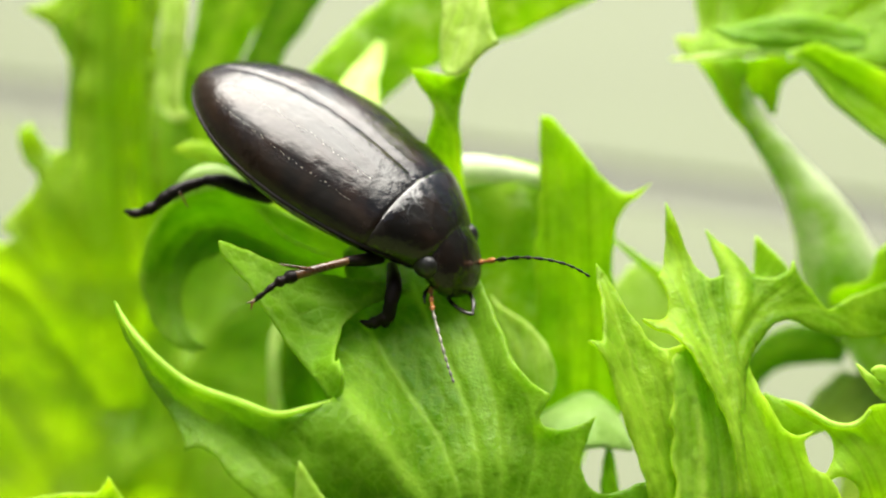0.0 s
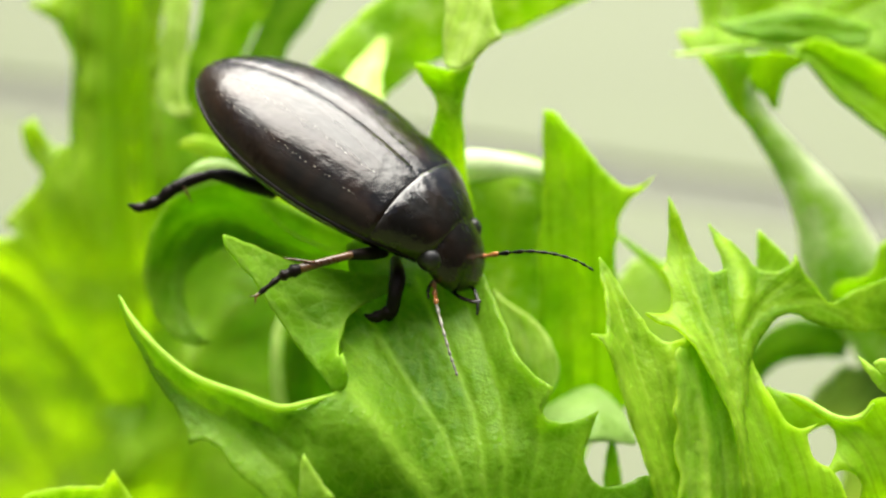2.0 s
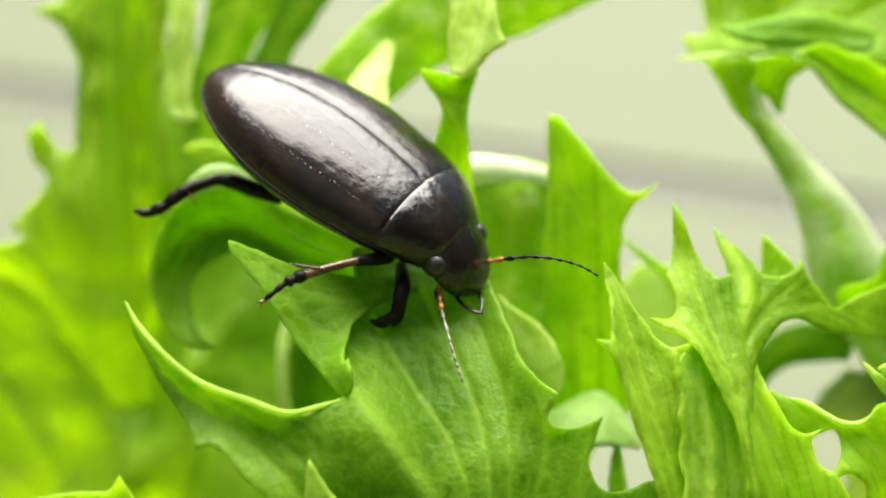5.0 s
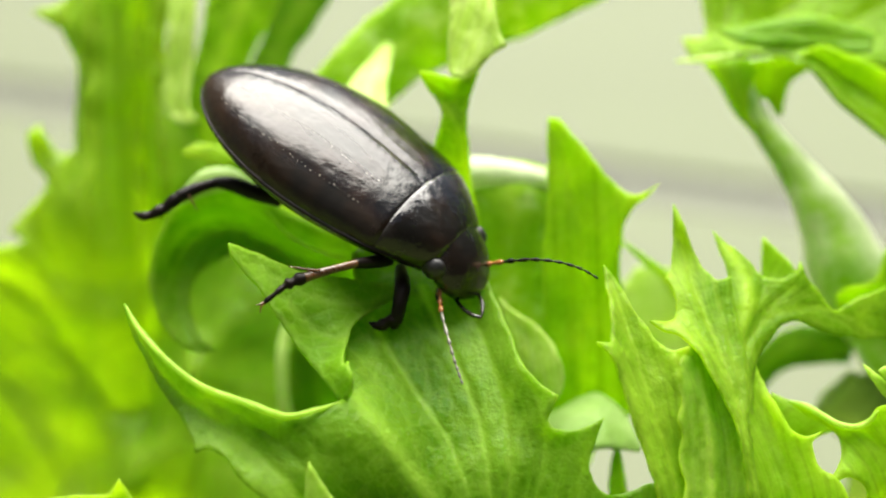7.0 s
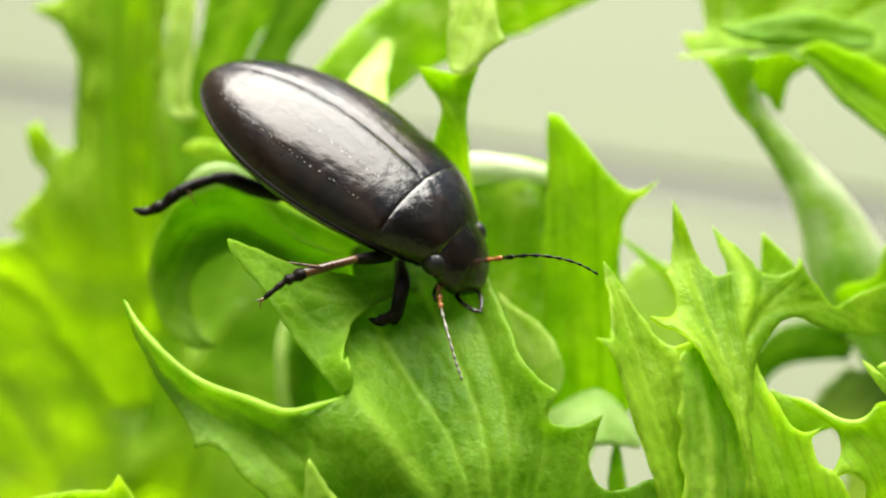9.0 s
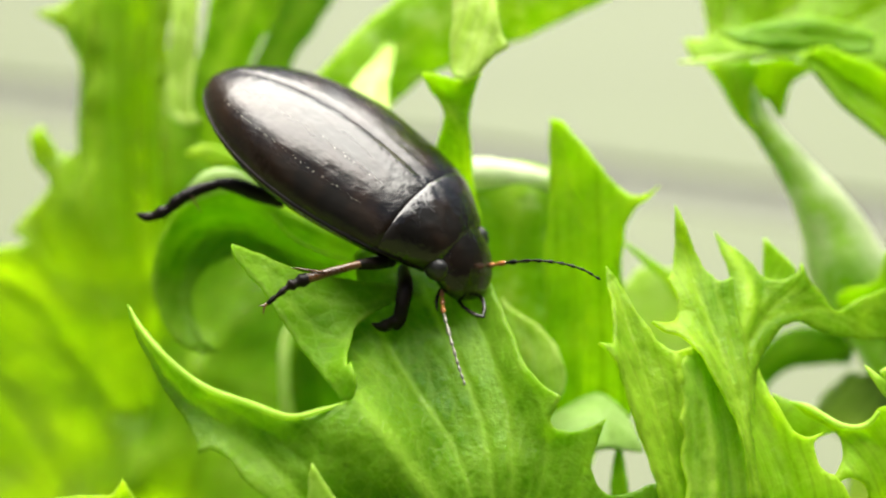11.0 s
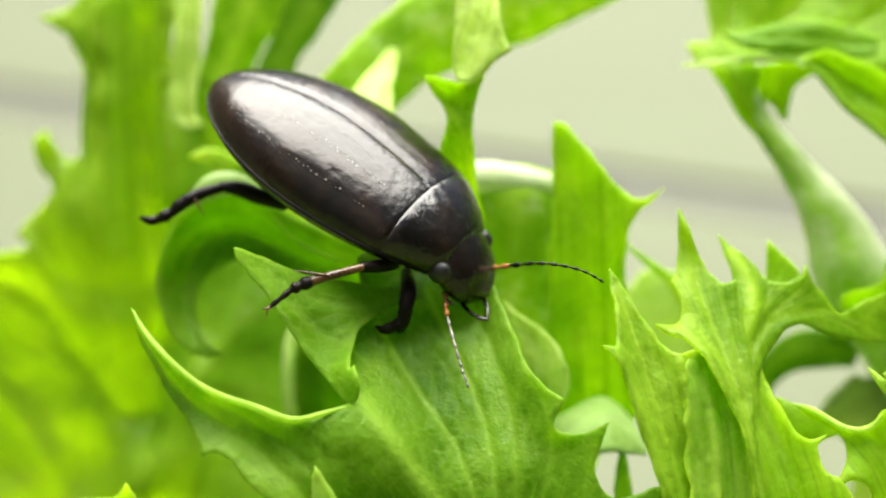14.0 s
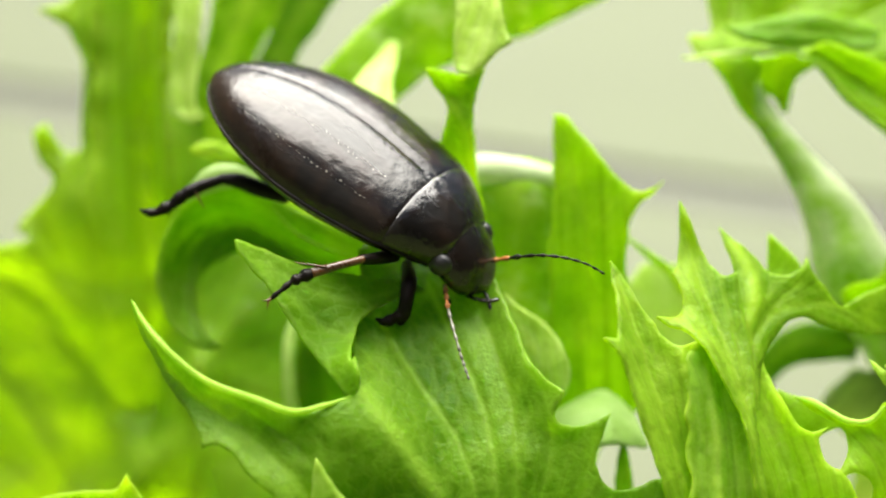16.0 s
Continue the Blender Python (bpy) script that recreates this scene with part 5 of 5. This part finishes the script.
# head
verts, faces = [], []
NX, NA = 26, 40
for i in range(NX + 1):
    t = i / NX
    x = 19.3 + 4.1 * (1 - (1 - t) ** 1.6)
    k = max(1 - max((x - 19.6) / 3.82, 0) ** 3.0, 0.0) ** 0.5
    for j in range(NA):
        a = 2 * math.pi * j / NA
        z = math.sin(a)
        verts.append(stoop(x, 2.72 * k * math.cos(a), (1.72 if z > 0 else 1.3) * z * (0.2 + 0.8 * k) * (k > 0) + 0.3))
for i in range(NX):
    for j in range(NA):
        faces.append((i * NA + j, i * NA + (j + 1) % NA, (i + 1) * NA + (j + 1) % NA, (i + 1) * NA + j))
head = mesh_object("head", verts, faces, CHITIN, beetle, "smooth black rounded head")
for side in (1, -1):
    bm = bmesh.new()
    bmesh.ops.create_uvsphere(bm, u_segments=22, v_segments=14, radius=0.86 * MM)
    for vert in bm.verts:
        vert.co = Vector(stoop(20.45, side * 2.6, 0.5)) + Vector((vert.co.x * 0.95, vert.co.y * 0.75, vert.co.z * 0.9))
    me = bpy.data.meshes.new("eye")
    bm.to_mesh(me)
    bm.free()
    me.materials.append(EYE)
    for pl in me.polygons:
        pl.use_smooth = True
    eye = new("eye", me)
    eye.parent = beetle
    tagged(eye, "dull grey-black bulging eye")
limb("upper_lip", [tuple(q / MM for q in stoop(*w)) for w in ((22.8, -0.9, -0.2), (23.3, 0, -0.1), (22.8, 0.9, -0.2))], [0.2, 0.3, 0.2], CHITIN, beetle)


def antenna(points, amber, label, outer=CHITIN):
    """A thread of narrow joints, amber at the root and dark further out."""
    whole = tagged(new("antenna"), label)
    whole.parent = beetle
    P = smooth_path(points, 12)
    n = 11
    marks = [round(k * (len(P) - 1) / n) for k in range(n + 1)]
    for k in range(n):
        a, c = P[marks[k]], P[marks[k + 1]]
        thick = 0.15 if k < 3 else 0.125 - 0.005 * k
        limb("joint", [a, a * 0.65 + c * 0.35, a * 0.25 + c * 0.75, c], [thick * 0.50, thick * 0.85, thick * 1.2, thick * 0.6], AMBER if k < amber else outer, whole, per=3, seg=8)
    return whole


antenna([(21.18, -1.93, -2.25), (22.32, -3.44, -2.33), (24.13, -5.13, -2.61), (25.47, -5.96, -3.24), (26.46, -6.49, -3.68)], 3, "thin jointed antenna, amber at its root, grey-brown further out", DOT)
antenna([(22.16, 1.46, -1.3), (23.78, 0.25, 0.84), (25.58, -0.54, 2.79), (27, -0.13, 3.39), (28.37, 0.25, 3.64), (29.49, 0.53, 3.53)], 2, "thin jointed antenna, amber at its root", LEGS)


def leg(name_parts, label):
    whole = tagged(new("leg"), label)
    whole.parent = beetle
    for name, pts, radii, mat, flat in name_parts:
        limb(name, pts, radii, mat, whole, per=6, seg=10, flat=flat)
    return whole


leg([
    ("thigh", [(8.36, -1.19, -4.29), (6.78, -2.36, -4.12), (5.63, -3.12, -3.94), (4.66, -3.82, -4.1)], [0.5, 0.55, 0.5, 0.32], LEGS, 1.0),
    ("shin", [(4.75, -3.81, -4.14), (4.03, -4.73, -4.69), (3.51, -5.63, -5.31)], [0.32, 0.4, 0.42], LEGS, 1.0),
    ("foot", [(3.59, -5.53, -5.2), (3.38, -5.93, -5.64), (3.22, -6.33, -6.1), (2.98, -6.68, -6.44), (2.72, -7, -6.76), (2.35, -7.29, -6.98), (1.7, -7.38, -7.16)], [0.36, 0.43, 0.33, 0.41, 0.30, 0.30, 0.10], LEGS, 1.0),
    ("spur", [(4.04, -5.38, -4.86), (4.63, -5.53, -5.14), (5.14, -5.58, -5.43)], [0.07, 0.06, 0.02], BROWN, 1.0),
] + [("bristle", [(3.61, -5.79, -5.21), (3.83, -5.94, -5.51)], [0.035, 0.01], LEGS, 1.0), ("bristle", [(3.47, -6.28, -5.8), (3.68, -6.47, -6.13)], [0.035, 0.01], LEGS, 1.0), ("bristle", [(3.17, -6.74, -6.27), (3.55, -6.93, -6.68)], [0.035, 0.01], LEGS, 1.0),
     ("bristle", [(2.87, -7.04, -6.53), (3.22, -7.25, -6.95)], [0.035, 0.01], LEGS, 1.0), ("bristle", [(2.53, -7.31, -6.74), (2.64, -7.54, -7.08)], [0.035, 0.01], LEGS, 1.0), ("bristle", [(4.47, -4.54, -4.28), (4.94, -4.8, -4.5)], [0.035, 0.01], LEGS, 1.0)], "dark hind leg stretched out, fringed swimming foot")
leg([
    ("thigh", [(17.73, -3.2, -1.58), (17.48, -4.87, -1.11), (16.97, -6.38, -0.83)], [0.45, 0.42, 0.32], LEGS, 1.0),
    ("shin", [(17.06, -6.3, -0.76), (16.14, -7.56, -1.33), (15.15, -8.91, -1.99)], [0.26, 0.27, 0.32], BROWN, 1.0),
    ("spur", [(15.75, -8.23, -1.36), (14.97, -8.81, -1.44), (14.22, -9.37, -1.51)], [0.09, 0.07, 0.03], BROWN, 1.0),
    ("foot", [(15.19, -8.86, -1.95), (15.02, -9.16, -2.1), (14.88, -9.45, -2.24), (14.74, -9.73, -2.37), (14.65, -9.97, -2.49), (14.57, -10.29, -2.7), (14.48, -10.64, -2.95), (14.35, -10.92, -3.27), (14.27, -11.16, -3.53)], [0.36, 0.42, 0.28, 0.36, 0.19, 0.21, 0.14, 0.17, 0.10], LEGS, 1.0),
    ("claw", [(14.28, -11.09, -3.46), (14.28, -11.36, -3.64), (14.42, -11.48, -4.03)], [0.09, 0.07, 0.02], AMBER, 1.0),
    ("claw", [(14.28, -11.09, -3.46), (14.18, -11.44, -3.53), (13.98, -11.6, -3.64)], [0.08, 0.06, 0.02], BROWN, 1.0),
], "middle leg with a red-brown lit shin and small claws")
leg([
    ("thigh", [(18.23, -1.88, -2.63), (19.43, -3.51, -2.55), (19.97, -4.31, -3.14)], [0.36, 0.52, 0.46], LEGS, 1.0),
    ("shin", [(19.9, -4.22, -3), (20.19, -4.51, -3.84), (20.29, -4.67, -4.61)], [0.46, 0.44, 0.3], LEGS, 1.0),
    ("foot", [(20.4, -4.5, -3.92), (20.09, -4.72, -4.24), (19.88, -4.86, -4.51), (19.65, -5.02, -4.79), (19.42, -5.2, -4.92), (18.93, -5.29, -5)], [0.36, 0.42, 0.35, 0.40, 0.28, 0.08], LEGS, 1.0),
], "short black front leg, folded")

def palp(hinge, points, radii, label):
    """A jointed feeler of the mouth that swings about its hinge. Millimetres, in the beetle's frame."""
    h = Vector(hinge) * MM
    pts = [np.array(q) - np.array(hinge) for q in points]
    ob = limb("palp", pts, radii, CHITIN, beetle, label, per=6, seg=8)
    ob.location = h
    return ob, h


PALP_A, HINGE_A = palp((21.91, -0.86, -2.87), [(21.91, -0.86, -2.87), (22.78, -1.49, -2.7), (23.41, -1.71, -2.58), (24.01, -1.78, -2.42), (24.41, -1.67, -2.28)], [0.14, 0.13, 0.13, 0.14, 0.1], "thin black mouth feeler")
PALP_B, HINGE_B = palp((22.44, 0.44, -2.41), [(22.44, 0.44, -2.41), (23.29, -0.22, -2.28), (23.9, -0.89, -2.23), (24.31, -1.55, -2.42)], [0.14, 0.13, 0.14, 0.1], "thin black mouth feeler")
PALP_C, HINGE_C = palp((21.02, -1.66, -2.51), [(21.02, -1.66, -2.51), (21.24, -2.62, -2.5), (21.6, -2.96, -2.76)], [0.12, 0.12, 0.08], "short black mouth feeler")


# ---- what moves ----
SPREAD = Vector((0.252, -0.769, 0.588))
FOLD_A, FOLD_B = Vector((0.0, 0.6, 0.8)), Vector((0.69, 0.586, 0.47))


def swing(hinge, fold, turns):
    """Poses about a hinge from (seconds, degrees across the mouth, degrees folded in)."""
    return [(t, Matrix.Translation(hinge) @ Matrix.Rotation(radians(a), 4, SPREAD) @ Matrix.Rotation(radians(b), 4, fold)) for t, a, b in turns]


def motions():
    walk(PALP_A, swing(HINGE_A, FOLD_A, [
        (0, 0, 0), (0.7, 0, 0), (1.0, 28, 25), (1.3, 4, 0), (2.0, 12, 0), (2.5, 8, 0), (3.0, 2, 0), (3.3, 0, 10), (3.5, 0, 76), (3.8, -4, 10), (4.0, -6, 0),
        (5.0, 0, 0), (5.3, 6, 45), (5.6, 0, 0), (6.5, -4, 0), (7.7, -2, 0), (8.0, -8, 0), (8.3, 0, 0), (9.0, 0, 0), (10.0, 0, 0), (10.3, 5, 50), (10.6, 0, 0),
        (11.5, -2, 0), (11.7, -8, 0), (12.0, 0, 0), (13.5, 0, 0), (13.8, 0, 76), (14.0, 0, 0), (14.3, 14, 50), (14.5, 14, 0), (14.8, 2, 0), (15.0, 10, 0), (15.2, -6, 0), (15.5, 0, 0), (16.0, 24, 12)]))
    walk(PALP_B, swing(HINGE_B, FOLD_B, [
        (0, 0, 0), (0.7, 0, 0), (1.0, -14, 45), (1.3, 0, 0), (2.0, 0, 15), (3.0, 0, 0), (3.5, 6, 0), (4.0, 4, 0),
        (5.0, 0, 0), (5.3, -10, 40), (5.6, 0, 0), (6.5, 2, 0), (7.7, 2, 0), (8.0, 16, 72), (8.3, 0, 0), (9.0, 0, 0), (10.0, 0, 0), (10.3, -8, 45), (10.6, 0, 0),
        (11.5, 0, 0), (11.7, 12, 82), (12.0, 0, 0), (13.5, 0, 0), (13.8, 8, 0), (14.0, 0, 0), (14.3, -10, 62), (14.5, 0, 30), (14.8, 0, 10), (15.0, 0, 10), (15.2, 14, 80), (15.5, 0, 0), (16.0, 2, 28)]))
    walk(PALP_C, swing(HINGE_C, FOLD_B, [
        (0, 0, 0), (2.5, 0, 10), (3.0, 40, 0), (3.5, 10, 0), (4.0, 60, 0), (5.0, 20, 0), (6.5, 30, 0), (7.5, 30, 0), (8.0, 20, 10), (9.0, 10, 0), (11.5, 0, 20), (13.5, 0, 10), (14.0, 60, 0), (14.5, 5, 0), (15.5, 0, 0), (16.0, 30, 10)]))


motions()
